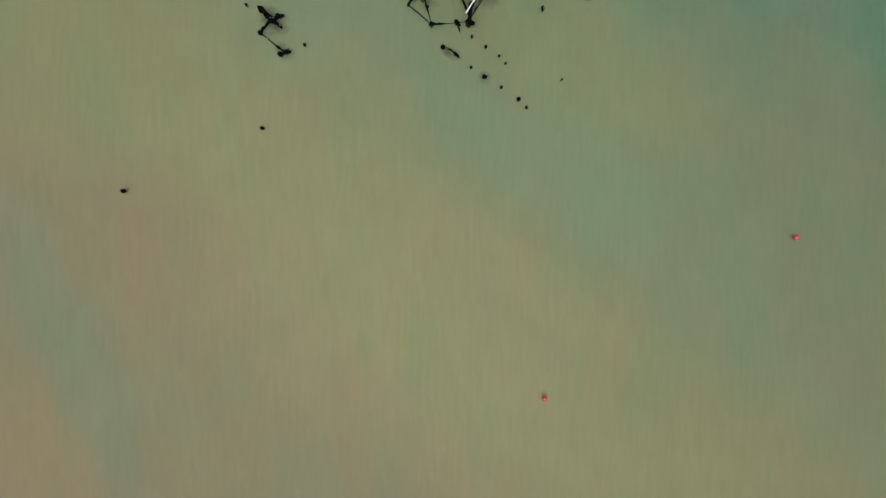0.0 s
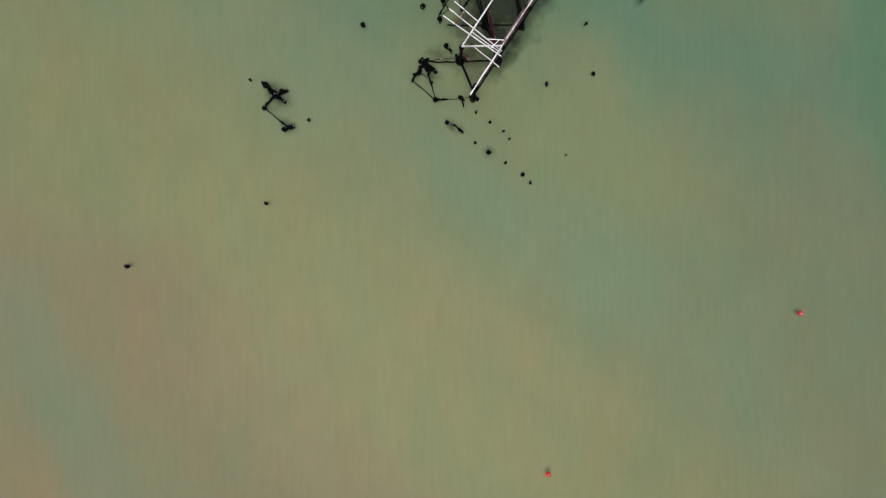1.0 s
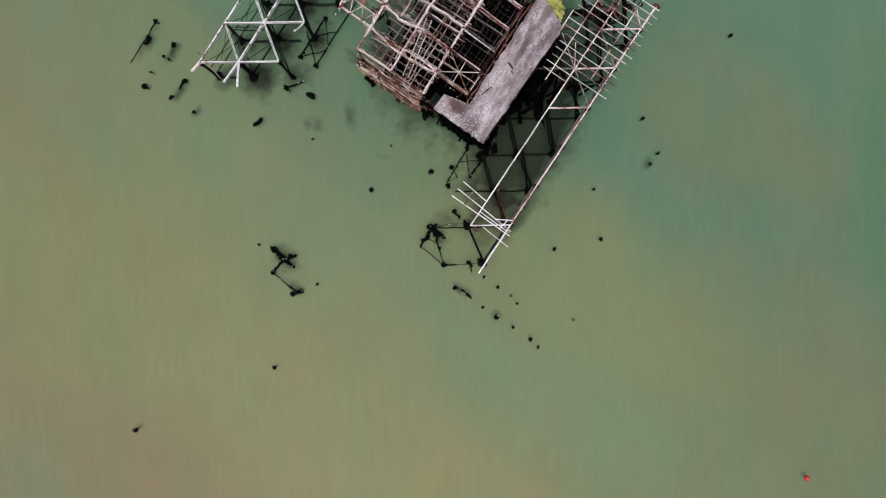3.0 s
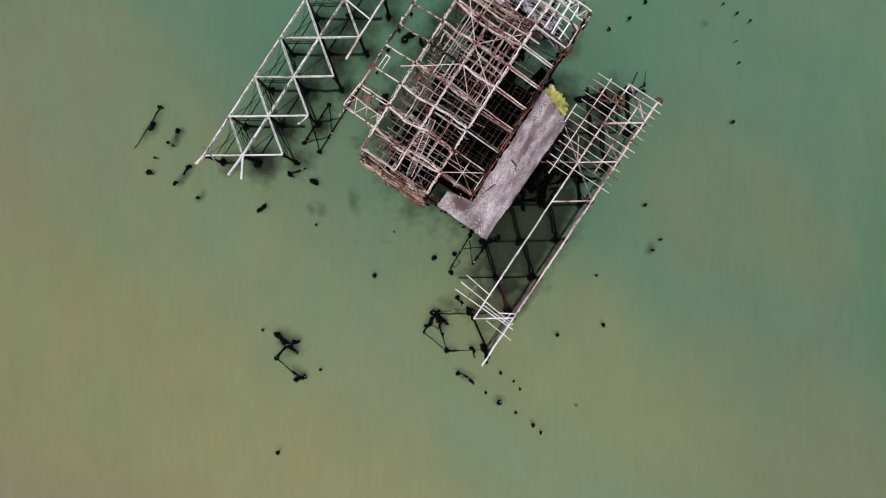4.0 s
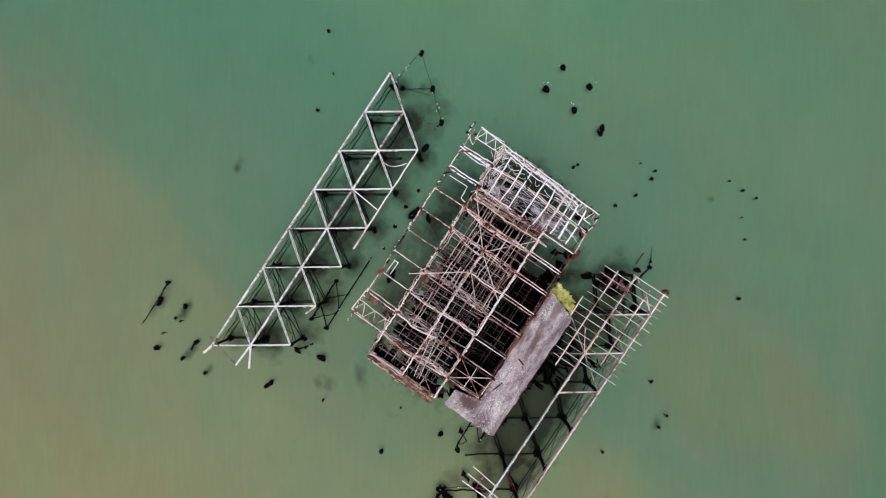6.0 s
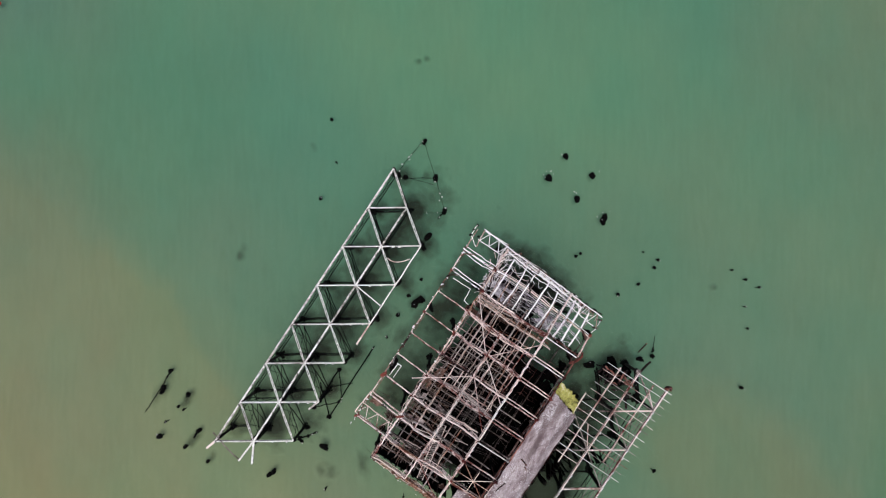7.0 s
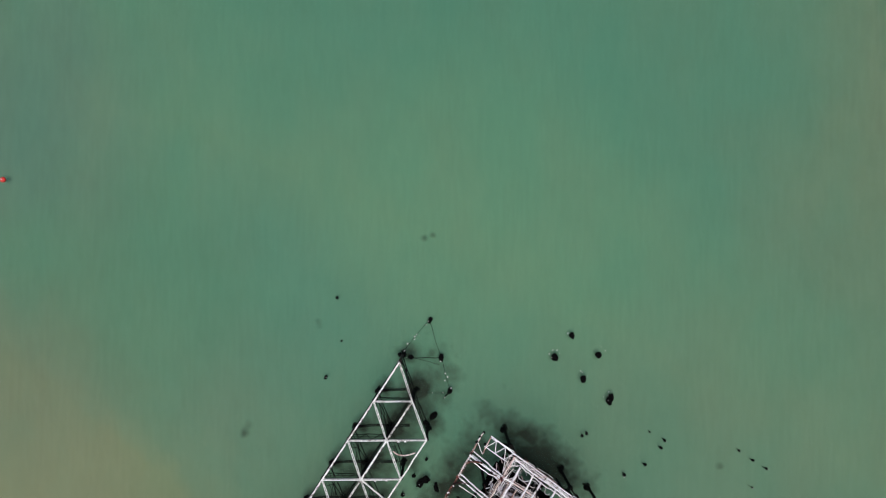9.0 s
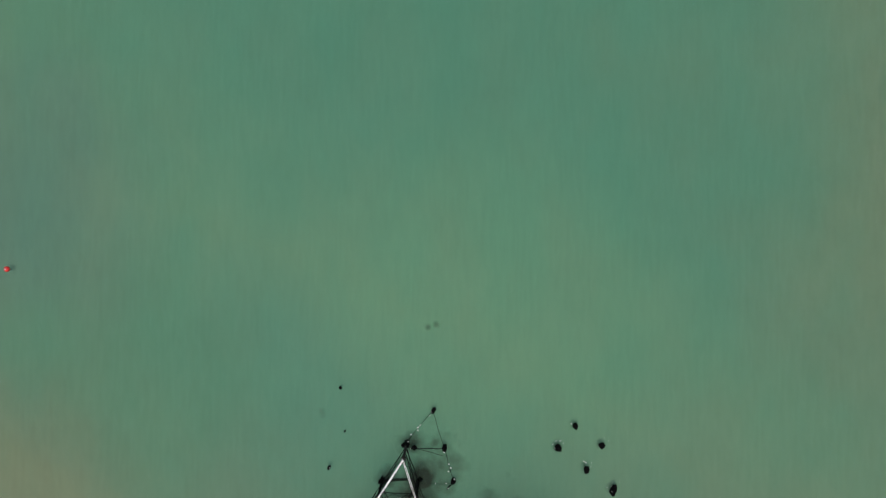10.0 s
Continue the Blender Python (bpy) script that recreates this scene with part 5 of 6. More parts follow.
# ---- leaning slab and strip ----
def leaning_slab():
    ob = thing("roof_slab", at(-3, 8.5, 0), "L-shaped grey-mauve slab, stained and spattered, leaning on the ruin", "slab")
    # the long limb: flat strip, then a face bent down along its outer edge
    part("slab_top", panel(bmesh.new(), (at(-11.75, 7.3, 10.35), at(5.9, 7.2, 10.6), at(5.0, 10.1, 10.0), at(-11.85, 10.2, 10.1)), 0.3, 30, 0.07, 0.13), CONCRETE, ob)
    part("slab_fold", panel(bmesh.new(), (at(-11.85, 10.15, 10.08), at(5.0, 10.05, 9.98), at(4.6, 11.55, 8.4), at(-11.8, 11.0, 9.3)), 0.25, 18, 0.07, 0.10), CONCRETE, ob, "bent-down outer face of the slab")
    part("slab_wing", panel(bmesh.new(), (at(-11.65, 4.1, 10.3), at(-9.6, 4.25, 10.35), at(-9.0, 7.36, 10.38), at(-11.75, 7.28, 10.33)), 0.3, 12, 0.06, 0.06), CONCRETE, ob)
    part("algae_patch", panel(bmesh.new(), (at(5.85, 7.3, 10.5), at(7.2, 7.55, 10.0), at(6.5, 10.3, 9.5), at(5.0, 11.0, 9.3)), 0.28, 12, 0.08, 0.18), ALGAE, ob, "green-yellow algae on the broken end")
    for j in range(7):
        u = -10.6 + 2.4 * j
        bar("slab_bearer", at(u, 6.9, 9.75), at(u, 9.9, 9.3), "I", 0.25, 0.4, DUSK, ob)
        leg(at(u, 8.6, 9.5), -2.5, WEED, ob, 0.18)
    bar("slab_edge_beam", at(-9.1, 7.0, 10.3), at(5.2, 6.95, 10.6), "I", 0.16, 0.3, RUST, ob, wave=0.08, seg=14)
    part("scorched_patch", panel(bmesh.new(), (at(-12.0, 2.4, 7.6), at(-11.0, 2.6, 7.8), at(-10.6, 3.8, 7.8), at(-11.6, 3.7, 7.6)), 0.06, 9, 0.12, 0.25), SOOT, ob, "torn ochre-brown sheet")
    bar("slab_lip", at(-11.75, 11.0, 9.3), at(4.5, 11.5, 8.42), "L", 0.12, 0.16, RUST, ob, wave=0.06, seg=18)
    bm = bmesh.new()
    for _ in range(26):
        f = rng.random()
        lump(bm, at(-11.7 + 16 * f, 10.9 + 0.5 * f + rng.uniform(-0.35, 0.05), 9.4 - 0.9 * f), rng.uniform(0.05, 0.13), rng.uniform(0.05, 0.11), 0.1, 0.4, 0, 4, 6)
    for _ in range(70):
        f = rng.random() ** 2
        lump(bm, at(-11.6 + 3.5 * rng.random() ** 2, 4.4 + 6.0 * rng.random(), 10.4), rng.uniform(0.03, 0.08), rng.uniform(0.03, 0.08), 0.08, 0.4, 0, 4, 6)
    part("lime_spatter", bm, WHITE, ob, "white lumps of bird lime along the edge", "stuff")
    for (u0, v0, u1, v1, w) in ((-7.7, 7.75, -6.0, 8.35, 0.2), (-9.0, 7.6, -7.6, 7.8, 0.09), (-2.65, 8.4, -2.95, 9.3, 0.3), (-3.2, 9.2, -3.5, 9.8, 0.22), (-9.6, 9.0, -8.6, 8.7, 0.1)):
        bar("slab_scar", at(u0, v0, 10.33), at(u1, v1, 10.33), "box", w * 0.6, 0.16, SCORCH, ob, wave=0.05, seg=5, label="dark scar in the slab")
    # black bars and lumps beneath, added as the slab's shade
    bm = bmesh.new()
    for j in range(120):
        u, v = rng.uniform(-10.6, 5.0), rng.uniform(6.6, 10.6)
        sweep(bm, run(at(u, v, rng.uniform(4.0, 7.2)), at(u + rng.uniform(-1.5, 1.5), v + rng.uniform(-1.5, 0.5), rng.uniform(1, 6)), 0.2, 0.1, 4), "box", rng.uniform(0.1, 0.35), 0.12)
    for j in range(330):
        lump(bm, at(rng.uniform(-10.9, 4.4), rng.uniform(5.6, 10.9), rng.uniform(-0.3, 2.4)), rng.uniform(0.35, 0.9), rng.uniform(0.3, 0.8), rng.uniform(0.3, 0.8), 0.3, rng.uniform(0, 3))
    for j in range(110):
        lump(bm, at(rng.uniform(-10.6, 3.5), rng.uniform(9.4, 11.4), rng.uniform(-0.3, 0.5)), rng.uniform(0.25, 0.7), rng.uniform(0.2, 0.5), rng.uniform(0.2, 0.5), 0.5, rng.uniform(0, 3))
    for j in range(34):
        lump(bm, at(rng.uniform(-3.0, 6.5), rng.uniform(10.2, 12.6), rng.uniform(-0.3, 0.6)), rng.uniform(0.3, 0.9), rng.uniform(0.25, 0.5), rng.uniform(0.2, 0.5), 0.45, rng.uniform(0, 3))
    part("hanging_remains", bm, CHAR_SHADE, ob, "black bars and lumps standing in for shade under the slab", "stuff")
    # black skirts added to deepen the shade below the slab's edges
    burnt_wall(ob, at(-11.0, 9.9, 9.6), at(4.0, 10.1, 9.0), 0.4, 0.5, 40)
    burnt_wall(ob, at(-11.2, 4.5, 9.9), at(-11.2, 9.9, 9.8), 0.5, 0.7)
    shade_boards(ob, at(-11.2, 10.3, 9.5), at(3.8, 10.6, 8.2), 18, 0.4, 4.0, CHAR_SHADE, 0.35, 0.5)
    shade_boards(ob, at(-11.4, 4.6, 9.8), at(-11.5, 10.0, 9.7), 14, 0.2, 2.4, CHAR_SHADE, 0.4, 0.7)
    return ob


leaning_slab()


def sagging_strip():
    ob = thing("deck_strip", at(-12.5, -2, 0), "torn rusty brown deck strip sagging along the ruin's end", "deck")
    for j in range(3):
        f = j / 3
        lattice("strip_rail", at(-11.35 - 0.85 * f, -6.2, 11.4 - 2.2 * f), at(-11.55 - 0.85 * f, 2.45, 10.9 - 2.3 * f), 0.22, (PINK, SCORCH, OCHRE)[j], ob, rng.uniform(-0.1, 0.2), 0.12, 14, 0.045, AXIS_U, 9, 0.8)
    for j in range(6):
        va, vb = -6.1 + 1.45 * j, -6.1 + 1.45 * j + rng.uniform(1.0, 1.5)
        ua = -11.6 - 0.03 * j
        part("torn_decking", panel(bmesh.new(), (at(ua, va, 10.5), at(ua - 0.05, vb, 10.4), at(ua - 0.4, vb, 9.9), at(ua - 0.4, va, 10.0)), 0.06, 9, 0.16, 0.2), (SCORCH, STRIP)[j % 2], ob)
    for j in range(5):
        va, vb = -5.8 + 1.7 * j, -5.8 + 1.7 * j + rng.uniform(1.2, 1.7)
        ua, ub = -12.05 - 0.04 * j, -12.42 - 0.09 * j
        part("strip_lower", panel(bmesh.new(), (at(ua, va, 9.3), at(ua, vb, 9.1), at(ub, vb, 8.85), at(ub, va, 9.0)), 0.08, 9, 0.14, 0.18), STRIP, ob)
    for j in range(7):
        du = rng.uniform(0.0, 1.2)
        va = rng.uniform(-6.2, -3.0)
        bar("strip_strand", at(-11.45 - du, va, 11.0 - 1.8 * du), at(-11.6 - du * 1.05, va + rng.uniform(3.5, 5.5), 10.8 - 1.8 * du), "L", rng.uniform(0.05, 0.09), 0.08, (SCORCH, OCHRE, RUST)[j % 3], ob, sag=rng.uniform(-0.1, 0.2), wave=0.07, seg=9)
    bm = bmesh.new()
    for _ in range(18):
        f = rng.random()
        lump(bm, at(-11.4 - 0.5 * f - rng.uniform(0, 0.9), -6.2 + 8.7 * f, 10.4), rng.uniform(0.04, 0.1), rng.uniform(0.04, 0.09), 0.07, 0.4, 0, 4, 6)
    part("lime_spatter", bm, WHITE, ob, "white lumps of bird lime", "stuff")
    for j in range(3):
        leg(at(-11.5, -5.4 + 3.9 * j, 8.6), -2.5, WEED, ob, 0.13)
    # black boards and sheet added as the shade below the strip
    shade_boards(ob, at(-11.5, -6.0, 9.2), at(-11.7, 3.6, 8.6), 12, 1.0, 5.5, CHAR_SHADE, 0.3, 0.4)
    burnt_wall(ob, at(-11.3, -6.0, 9.6), at(-11.4, 3.8, 9.2), 2.4, 2.4, 34)
    for j in range(2):
        bar("strip_bearer", at(-11.6 - 0.5 * j, -6.2, 10.6 - 1.1 * j), at(-11.8 - 0.5 * j, 2.5, 10.2 - 1.1 * j), "I", 0.08, 0.25, RUST, ob, wave=0.07, seg=8)
    return ob


sagging_strip()


# ---- rubble as water shade ----
def shade_rubble():
    """Dark heaps on the shallow bed, standing in for shaded water, thinning outwards."""
    heaps = [(0, 1.5, 9, 5.5, 0.95), (-9.8, 5, 1.6, 4, 0.7), (15.2, 0, 1.8, 5, 1.0), (16.8, -1.5, 1.8, 6, 0.75), (-3, 13.5, 7.5, 3.6, 0.95), (-15, 16.5, 4.5, 2.6, 0.75), (12.8, 15, 1.8, 2.2, 0.6), (-21, 12, 1.6, 2.0, 0.3)]
    heaps += [(-7, 14.8, 7, 3.6, 1.2), (5, 15.0, 6, 3.2, 0.74), (10.8, 15, 2.2, 2.4, 0.65), (9, 8.5, 2.6, 3.0, 0.7), (7.5, -7.8, 6.5, 2.3, 0.7), (-4, -7.4, 5, 2.2, 0.64), (-15, 19.2, 4, 1.2, 0.7), (-2, -18.4, 13, 3.0, 0.62), (12, -17.6, 6, 2.8, 0.66), (2.5, 12.0, 5, 2.0, 0.95), (-12.5, 14.5, 3, 2.5, 0.8)]
    for i in range(8):
        heaps.append((-21.2 + STEP * i, -22.0, 1.3, 1.2, 0.6))
        if i < 7:
            heaps.append((-18.7 + STEP * i, -18.3, 1.8, 1.7, 0.85))
        if i < 6:
            heaps.append((-16.1 + STEP * i, -14.5, 1.4, 1.3, 0.65))

    def height(u, v):
        d = 0.0
        for hu, hv, su, sv, k in heaps:
            e = ((u - hu) / su) ** 2 + ((v - hv) / sv) ** 2
            if e < 7:
                d = max(d, k * math.exp(-0.5 * e))
        return -1.05 + 1.0 * d + 0.2 * noise.noise(Vector((u * 0.45, v * 0.45, 0))) + 0.1 * noise.noise(Vector((u * 1.3, v * 1.3, 4)))

    step, nu, nv = 0.24, 200, 200
    grid = [[None] * nv for _ in range(nu)]
    bm = bmesh.new()
    for i in range(nu):
        for j in range(nv):
            u, v = -25.5 + step * i, -25.0 + step * j
            z = min(height(u, v), -0.08)
            grid[i][j] = (at(u, v, z), z)
    made = {}

    def vert(i, j):
        if (i, j) not in made:
            made[i, j] = bm.verts.new(grid[i][j][0])
        return made[i, j]

    for i in range(nu - 1):
        for j in range(nv - 1):
            quad = ((i, j), (i, j + 1), (i + 1, j + 1), (i + 1, j))
            if max(grid[a][b][1] for a, b in quad) > -0.92:
                bm.faces.new([vert(a, b) for a, b in quad])
    bmesh.ops.recalc_face_normals(bm, faces=bm.faces)
    for f in bm.faces:
        f.smooth = True
    return whole("rubble", bm, WEED_SHADE, at(0, 0, -0.9), "dark rubble shape standing in for shaded water round the legs", "rubble", kind="stuff")


shade_rubble()

# ---- stumps, wrecks and buoys in the water ----
PILE_LABEL = "black iron pile stump just clear of the water"
SUNK_LABEL = "submerged dark pile seen dimly through the water"


def mound(bm, x, y, sx, sy, turn, peak, n=14):
    """A low soft hummock of weed on the bed, uneven in plan."""
    ca, sa = math.cos(turn), math.sin(turn)
    rows = []
    for i in range(n + 1):
        row = []
        for j in range(n + 1):
            p, q = (i / n - 0.5) * 6, (j / n - 0.5) * 6
            px, py = x + p * sx * ca - q * sy * sa, y + p * sx * sa + q * sy * ca
            k = 1 + 0.9 * noise.noise(Vector((px * 1.1, py * 1.1, 2.0)))
            row.append(bm.verts.new((px, py, -0.93 + peak * k * math.exp(-0.5 * (p * p + q * q)))))
        rows.append(row)
    for r, s in zip(rows, rows[1:]):
        for j in range(n):
            bm.faces.new((r[j], s[j], s[j + 1], r[j + 1])).smooth = True
    return bm


def pile(x, y, r, sunk=False, stretch=1.0, turn=0.0):
    """A stump crusted with growth; a stretched one has toppled and lies along turn."""
    bm = bmesh.new()
    if sunk:
        mound(bm, x, y, r * 1.5 * stretch ** 0.8, r * 1.4, radians(turn), 0.3)
        return whole("sunken_stump", bm, WEED_SHADE, (x, y, -0.9), SUNK_LABEL, "stump", "sunken stumps")
    hi = rng.uniform(0.2, 0.5)
    ca, sa = math.cos(radians(turn)), math.sin(radians(turn))
    sweep(bm, run(Vector((x, y, -3.1)), Vector((x + rng.uniform(-.1, .1), y + rng.uniform(-.1, .1), hi))), "rod", r * 0.12, r * 0.12, 6.0)
    n = 4 if stretch < 1.3 else 9
    for k in range(n):
        t = rng.uniform(-1, 1) * r * (stretch - 0.7) if stretch >= 1.3 else rng.uniform(-.25, .25) * r
        o = rng.uniform(-.3, .3) * r
        big = rng.uniform(0.5, 0.85) * r
        lump(bm, (x + t * ca - o * sa, y + t * sa + o * ca, hi - 0.1 - rng.uniform(0, 0.25)), big * min(stretch, 1.5), big, 0.26, 0.4, radians(turn) + rng.uniform(-0.3, 0.3))
    body = len(bm.faces)
    if rng.random() < 0.45:
        for _ in range(1):
            lump(bm, (x + rng.uniform(-.9, .9) * r, y + rng.uniform(-.9, .9) * r, hi + 0.15), rng.uniform(0.04, 0.08), rng.uniform(0.03, 0.06), 0.05, 0.4, 0, 4, 6)
    bm.faces.ensure_lookup_table()
    for f in bm.faces[body:]:
        f.material_index = 1
    ob = whole("iron_stump", bm, WEED, (x, y, -3.1), PILE_LABEL, "stump", "iron stumps in the sea")
    ob.data.materials.append(WHITE)
    return ob


for x, y, r in ((-41.0, -1.6, .34), (-23.2, 6.6, .3), (-25.3, 22.4, .22), (-17.8, 17.3, .22), (-10.8, 29.5, .34), (-3.2, 31.9, .34), (-8.4, 35.2, .16), (-18.5, 36.0, .16),
                (12.8, 22.0, .28), (18.7, 23.4, .28), (17.75, 29.75, .2), (25.95, 34.45, .2), (24.95, 33.0, .24), (23.95, 38.9, .26)):
    pile(x, y, r)
for x, y, r in ((3.7, 18.4, .22), (5.5, 17.1, .24), (7.2, 16.0, .18), (8.0, 15.0, .18), (3.6, 14.5, .2), (5.4, 13.3, .38), (7.5, 12.0, .22), (9.7, 10.4, .3), (10.8, 9.4, .24), (15.3, 13.0, .13),
                (-33.8, 39.4, .26), (-40.0, 42.6, .42), (-39.3, 44.5, .22), (36.0, 57.4, .18), (-36.5, 48.0, .32), (-37.7, 46.5, .22), (-37.0, 46.1, .18)):
    pile(x, y, r)
for x, y, r in ((10.0, 76.6, .58), (12.2, 79.5, .46), (15.7, 77.0, .46), (13.7, 74.0, .46), (13.7, 66.6, .22), (14.25, 66.95, .24), (19.2, 61.6, .28), (21.8, 63.0, .22), (23.9, 65.2, .26),
                (24.3, 66.2, .22), (22.4, 67.2, .13), (33.9, 65.0, .15), (35.7, 63.8, .2), (37.4, 62.8, .16), (35.7, 60.3, .12), (35.3, 49.7, .28)):
    pile(x, y, r)
for x, y, r in ((26.0, 34.5, .2), (-19.6, 73.7, .26), (-18.3, 84.0, .24), (-17.6, 78.4, .14), (-6.4, 63.3, .28), (-8.0, 61.2, .32), (-9.4, 58.7, .32), (-10.8, 55.8, .2), (-6.6, 68.0, .36), (-18.5, 36.1, .14)):
    pile(x, y, r)
for x, y, r, s, a in ((17.2, 71.4, .45, 1.7, 60), (-6.9, 60.4, .5, 2.2, 35), (-5.1, 59.6, .3, 2.4, 110), (-9.9, 52.1, .45, 2.3, 60), (-18.7, 41.5, .42, 1.8, -25), (-25.5, 38.1, .3, 2.2, 40), (15.4, 52.5, .45, 1.5, 0), (-5.6, 68.9, .4, 1.5, 40), (9.0, 54.6, .3, 1.4, 0)):
    pile(x, y, r, False, s, a)
for x, y, r, s, a in ((-18.6, 38.0, .5, 1.5, -30), (-13.8, 39.2, .4, 3.0, 95), (-30.0, 66.5, .3, 2.0, 70), (-20.8, 80.5, .25, 1, 0), (31.9, 62.7, .25, 1, 0)):
    pile(x, y, r, True, s, a)
for x, y, r, s, a in ((20.0, 55.6, .4, 1.4, 50), (-7.2, 91.9, .2, 1, 0), (-6.0, 92.3, .2, 1, 0)):
    pile(x, y, r, True, s, a)


def seaweed(patches):
    """Weed on the bed about the larger stumps and wrecks."""
    bm = bmesh.new()
    for patch in patches:
        mound(bm, *patch[:2], patch[2] * 0.85, patch[3] * 0.85, patch[4], patch[5] * 0.65, 16)
    return whole("seaweed", bm, WEED_SHADE, (patches[0][0], patches[0][1], -0.9), "dark soft seaweed on the bed about the stumps", "seaweed", kind="stuff")


seaweed(((10.0, 76.6, 0.6, 0.5, 1, 0.32), (13.7, 74.0, 0.5, 0.4, 1, 0.3), (17.2, 71.4, 0.6, 0.5, 1, 0.32), (12.2, 79.5, 0.5, 0.4, 1, 0.3), (15.7, 77.0, 0.5, 0.4, 1, 0.3),
                               (-22.0, 20.5, 1.6, 1.1, 2.3, 0.6), (-20.6, 16.6, 0.9, 0.6, 2.4, 0.6)))
seaweed(((-36.9, 47.2, 1.3, 0.5, 1, 0.6), (-33.8, 39.4, 0.8, 0.4, 1, 0.5), (-40.2, 48.4, 1.6, 0.6, 1, 0.6),
                               (-36.0, 42.0, 1.2, 0.5, 0.9, 0.6), (-6.9, 60.4, 1.2, 0.7, 0.7, 0.6), (-9.0, 56.0, 1.6, 0.7, 1, 0.5), (-6.2, 68.4, 0.9, 0.7, 0.7, 0.6), (-10.0, 52.1, 1.0, 0.6, 1, 0.6), (-6.0, 76.8, 1.1, 0.7, 1, 0.4),
                               (-2.0, 23.0, 1.0, 0.8, 2.2, 0.4), (0.9, 16.5, 1.1, 0.5, 2.6, 0.5), (5.4, 13.3, 0.7, 0.5, 2.4, 0.5), (24.9, 33.2, 0.8, 0.5, 1, 0.5), (15.4, 52.5, 0.8, 0.6, 0, 0.5)))


def wreck(name, label, segs, z=0.25, category="wreckage"):
    """Weed-grown bars lying half out of the water, each a part."""
    x0, y0 = segs[0][0], segs[0][1]
    ob = thing(name, (x0, y0, -3), label, category)
    for x, y, x2, y2, w in segs:
        bm = bmesh.new()
        sweep(bm, run((x, y, z + rng.uniform(-0.15, 0.15)), (x2, y2, z + rng.uniform(-0.15, 0.15)), 0.0, 0.07, 5), "box", w * 0.6, w * 0.7)
        rod = part("weedy_bar", bm, WEED, ob)
        bm = bmesh.new()
        for k in range(6):
            f = rng.random()
            lump(bm, (x + (x2 - x) * f + rng.uniform(-0.3, 0.3) * w, y + (y2 - y) * f + rng.uniform(-0.3, 0.3) * w, z), w * rng.uniform(0.25, 0.75), w * rng.uniform(0.25, 0.6), w * 0.6, 0.5, rng.uniform(0, 3))
        body = len(bm.faces)
        for k in range(rng.choice((0, 1, 2)) if z > 0 else 0):
            f = rng.choice((rng.random(), 0.97))
            lump(bm, (x + (x2 - x) * f, y + (y2 - y) * f, z + w * 0.6), rng.uniform(0.04, 0.08), rng.uniform(0.04, 0.08), 0.06, 0.4, 0, 4, 6)
        bm.faces.ensure_lookup_table()
        for f in bm.faces[body:]:
            f.material_index = 1
        part("growth", bm, WEED, rod, "black weed and mussels with specks of bird lime", "stuff").data.materials.append(WHITE)
    for i, (x, y, x2, y2, w) in enumerate(segs):
        if i % 2 == 0:
            bm = bmesh.new()
            sweep(bm, run((x, y, z + 0.3), (x, y, -3.0)), "rod", 0.34, 0.34, 0.25)
            lump(bm, (x, y, z), 0.33, 0.3, 0.4, 0.3)
            part("stump", bm, WEED, ob)
    return ob


wreck("iron_wreck", "tangled black iron wreckage lying awash", ((-23.3, 21.9, -22.0, 20.5, .75), (-22.0, 20.5, -20.5, 20.9, .5), (-22.0, 20.5, -20.8, 19.6, .42), (-22.0, 20.6, -23.4, 18.9, .42), (-23.4, 18.8, -21.5, 17.2, .2), (-21.5, 17.2, -20.3, 16.3, .3), (-20.9, 16.0, -19.6, 16.5, .5)))
wreck("iron_wreck", "weed-grown triangular iron frame awash beside the platform", ((-16.9, 51.5, -20.1, 46.5, .3), (-16.9, 51.5, -16.5, 47.7, .16), (-18.1, 45.4, -12.4, 54.6, .26), (-18.5, 49.2, -15.1, 49.8, .16), (-20.1, 46.6, -16.5, 47.4, .16), (-19.3, 49.9, -18.1, 45.4, .22)))
wreck("fallen_bar", "bent black bar with a knobbed end awash", ((-21.9, 42.5, -19.6, 43.4, .26), (-22.1, 42.9, -21.5, 42.0, .4)))
wreck("fallen_bar", "long weed-grown pole lying under the surface", ((-38.8, 51.1, -40.1, 48.7, .24), (-40.1, 48.7, -42.1, 45.7, .16), (-39.7, 49.0, -40.0, 48.2, .5)), 0.0)
wreck("fallen_bar", "slanting black bar half sunk in the water", ((-35.0, 43.4, -35.7, 42.4, .34), (-36.6, 41.4, -37.0, 41.1, .36)), 0.0)
wreck("iron_wreck", "ring of weed-grown iron bars awash off the pier's end", ((-3.2, 24.9, -2.2, 23.8, .8), (-2.5, 24.2, -1.4, 23.4, .5), (-3.1, 24.4, -4.5, 22.3, .42), (-4.5, 22.3, -1.5, 19.9, .16), (-2.6, 23.8, -2.0, 21.7, .34), (-2.0, 21.7, -1.5, 20.0, .16), (-1.5, 19.9, 0.1, 20.0, .3), (-2.8, 24.9, 1.2, 25.3, .09), (-3.6, 23.4, -2.4, 22.6, .12), (0.1, 20.0, 3.3, 20.2, .1)), 0.4)
pile(-1.5, 20.0, .34).data.materials[0] = SOOT
wreck("fallen_bar", "short hooked black bar standing from the water", ((1.7, 20.2, 2.1, 19.8, .26), (1.9, 19.9, 2.1, 19.0, .18)))
wreck("fallen_bar", "broken black bar lying on two stumps", ((0.0, 17.0, 1.1, 16.6, .22), (1.1, 16.6, 2.0, 15.8, .34)))
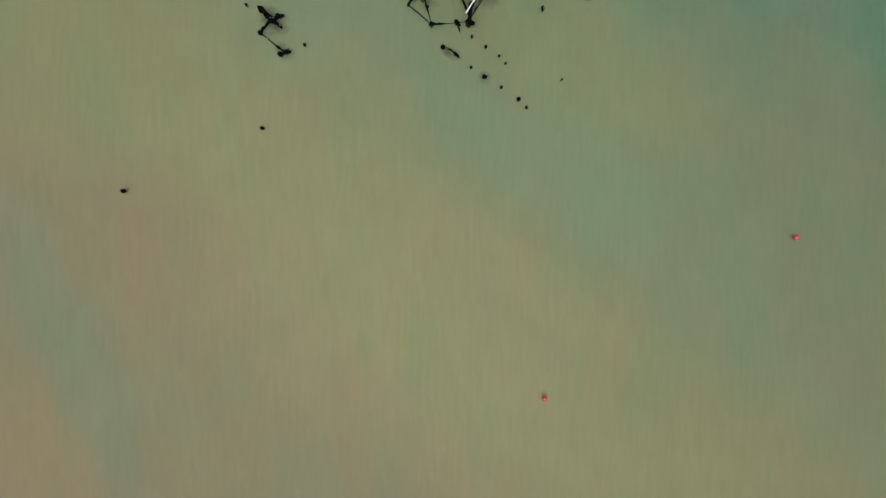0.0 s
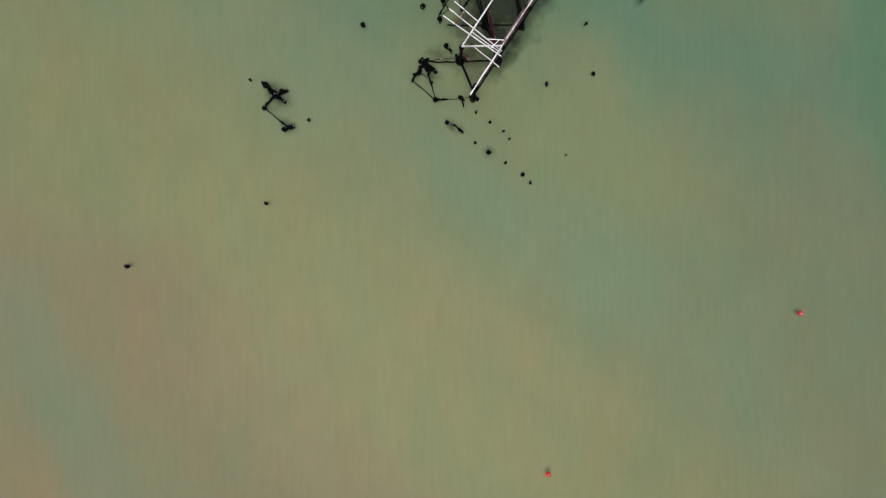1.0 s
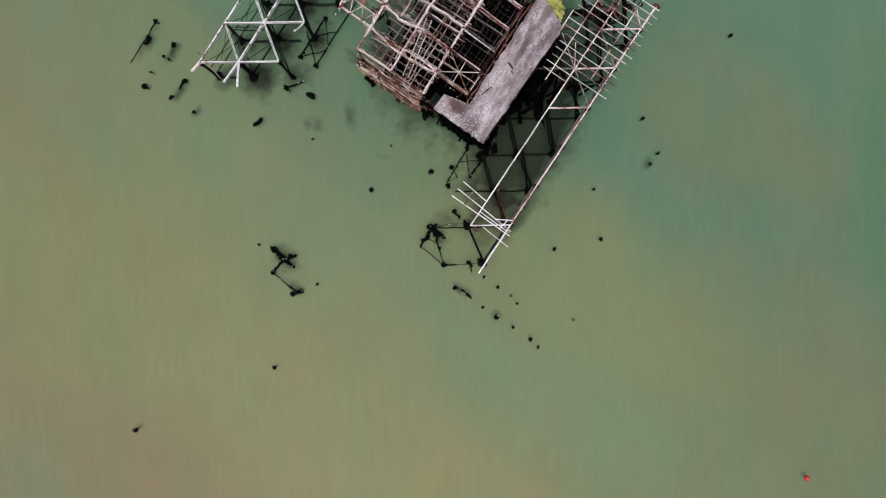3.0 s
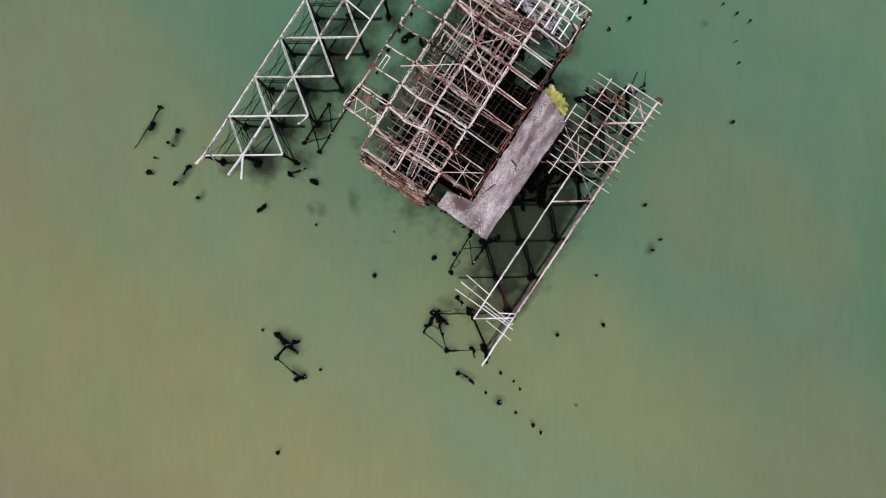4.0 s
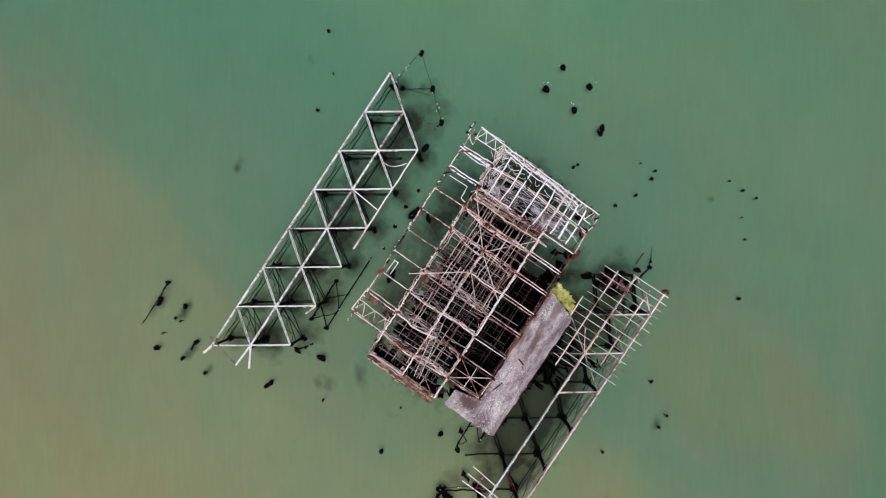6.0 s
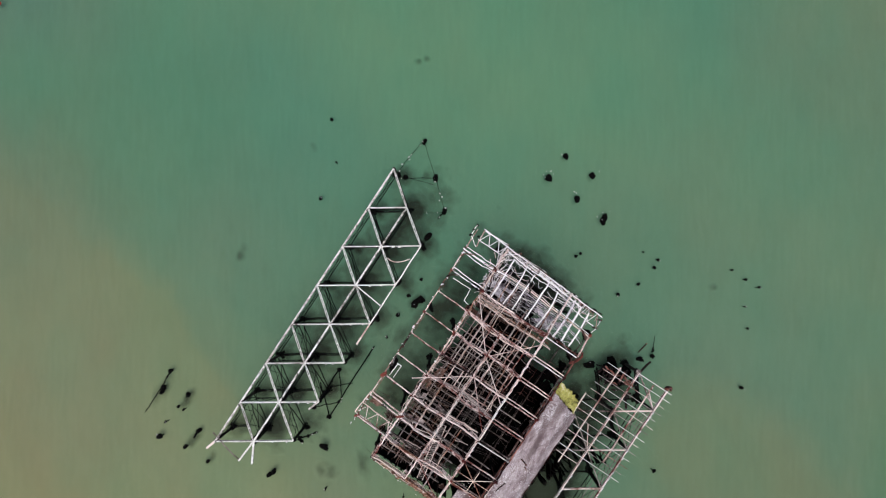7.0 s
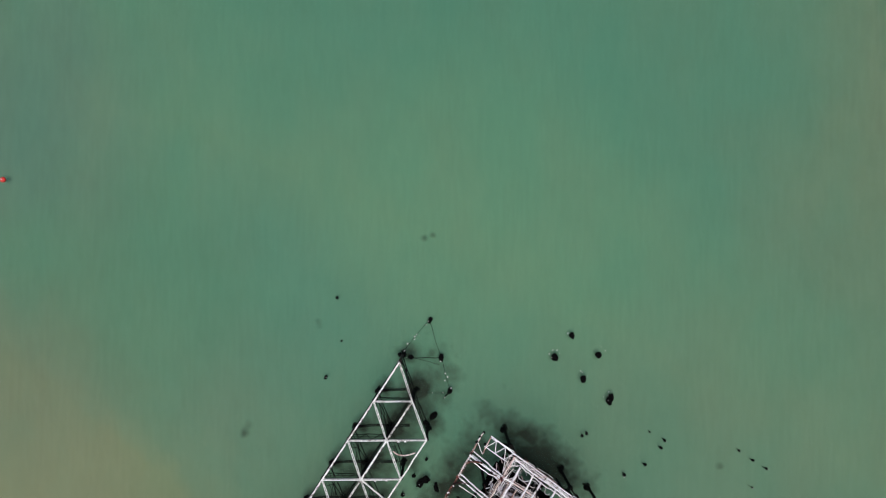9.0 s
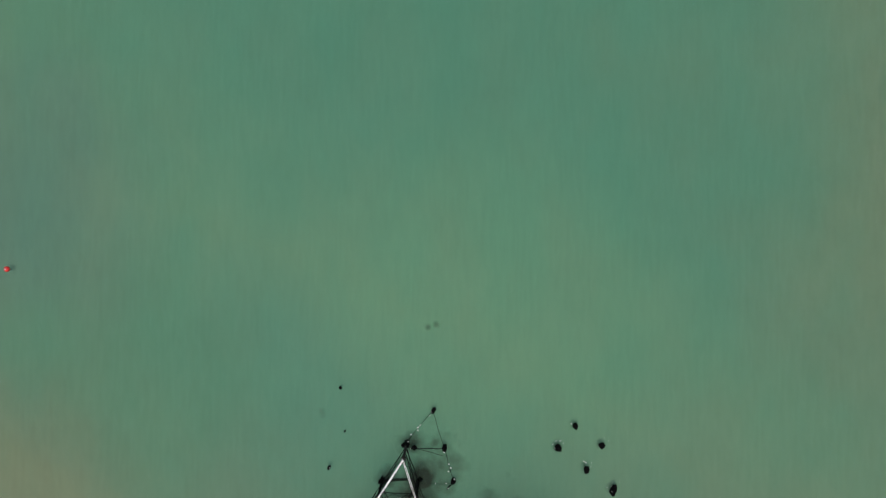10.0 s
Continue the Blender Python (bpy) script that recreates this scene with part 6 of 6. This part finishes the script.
wreck("fallen_bar", "black slanting bar beside the loose joists", ((-0.2, 26.8, 0.6, 25.9, .4), (1.0, 25.6, 1.6, 25.0, .4)), 0.5)
wreck("iron_wreck", "burnt black struts propped under the leaning slab", ((1.4, 34.8, -1.1, 30.6, .24), (-1.2, 30.5, 0.2, 31.1, .12), (-0.6, 32.4, 0.2, 31.1, .14), (0.0, 33.0, 3.2, 33.3, .14), (3.2, 33.3, 1.7, 31.1, .32), (1.3, 34.6, 1.7, 31.4, .16), (-1.0, 30.1, -0.8, 29.7, .34)), 0.9)
wreck("iron_wreck", "thin black iron bars linking outlying piles off the platform's tip", ((-10.0, 76.8, -6.3, 81.3, .09), (-6.3, 81.3, -4.7, 76.5, .08), (-4.7, 76.5, -3.5, 72.3, .08), (-9.2, 76.4, -4.7, 76.5, .13), (-3.5, 72.3, -4.3, 71.2, .18), (-8.7, 71.9, -3.9, 72.0, .07), (-8.6, 76.5, -4.9, 75.6, .07)), 0.5)


def lime_spots(p, q, n):
    """Blobs of bird lime dropped along a line of bars."""
    bm = bmesh.new()
    p, q = Vector(p), Vector(q)
    for _ in range(n):
        c = p.lerp(q, rng.random()) + Vector((rng.uniform(-0.25, 0.25), rng.uniform(-0.25, 0.25), 0))
        lump(bm, c, rng.uniform(0.06, 0.12), rng.uniform(0.05, 0.1), 0.07, 0.4, rng.uniform(0, 3), 4, 6)
    return whole("lime_spots", bm, WHITE, p, "white blobs of bird lime along a thin bar", "bird lime", kind="stuff")


lime_spots((-9.6, 77.2, 0.58), (-6.6, 80.9, 0.58), 8)
lime_spots((-5.2, 77.8, 0.58), (-3.5, 72.3, 0.58), 9)
for x, y, r in ((-6.2, 81.2, .3), (-4.7, 76.5, .3), (-3.5, 72.2, .3)):
    pile(x, y, r, False, 1.5, 75)


def foam(x, y, n):
    """Flecks of foam that the swell leaves beside a pile."""
    bm = bmesh.new()
    for _ in range(n):
        px, py, r = x + rng.gauss(0.1, 0.45), y + rng.uniform(0.2, 1.1), rng.uniform(0.02, 0.055)
        ring = [bm.verts.new((px + r * rng.uniform(0.5, 1.4) * math.cos(a), py + r * rng.uniform(0.8, 2.2) * math.sin(a), 0.012)) for a in (0, 1.05, 2.1, 3.14, 4.2, 5.2)]
        bm.faces.new(ring)
    return whole("foam", bm, WHITE, (x, y, 0), "scattered white flecks of foam beside a stump", "foam", kind="stuff")


for x, y, n in ((10.0, 76.6, 5), (12.2, 79.5, 2), (15.7, 77.0, 2), (13.7, 74.0, 4), (17.2, 71.4, 5)):
    foam(x, y, n)

pole = thing("leaning_pole", (22.1, 53.2, -3), "rust-red iron pole leaning out of the water", "pole")
part("shaft", sweep(bmesh.new(), run((22.1, 53.2, -2.8), (22.3, 55.6, 2.2)), "rod", 0.16, 0.16), RUST, pole)
part("knob", lump(bmesh.new(), (22.1, 53.3, 0.1), 0.5, 0.4, 0.4, 0.4), WEED, pole, "clump of weed at the foot")
wreck("fallen_bar", "thin dark rod lying under the water", ((23.7, 53.7, 24.0, 56.3, .1), (23.8, 54.4, 23.9, 54.9, .26)), -0.1)


def buoy(x, y):
    ob = thing("buoy", (x, y, -0.2), "small round red marker buoy afloat on the sea", "buoy", "marker buoys")
    bm = bmesh.new()
    bmesh.ops.create_uvsphere(bm, u_segments=20, v_segments=12, radius=0.36)
    for v in bm.verts:
        v.co.z *= 0.9
        v.co += Vector((x, y, 0.1))
    for f in bm.faces:
        f.smooth = True
    part("float", bm, RED, ob)
    bm = bmesh.new()
    sweep(bm, run((x, y, 0.38), (x, y, 0.52)), "rod", 0.16, 0.16)
    part("eyelet", bm, WHITE, ob, "pale lifting eye")
    bm = bmesh.new()
    sweep(bm, run((x, y, -0.15), (x + 0.3, y - 0.2, -3.1), 0.1, 0.05, 5), "rod", 0.05, 0.05)
    part("mooring_rope", bm, WEED, ob)
    return ob


buoy(13.2, -28.1)
buoy(45.5, -7.25)
buoy(-62.0, 98.7)
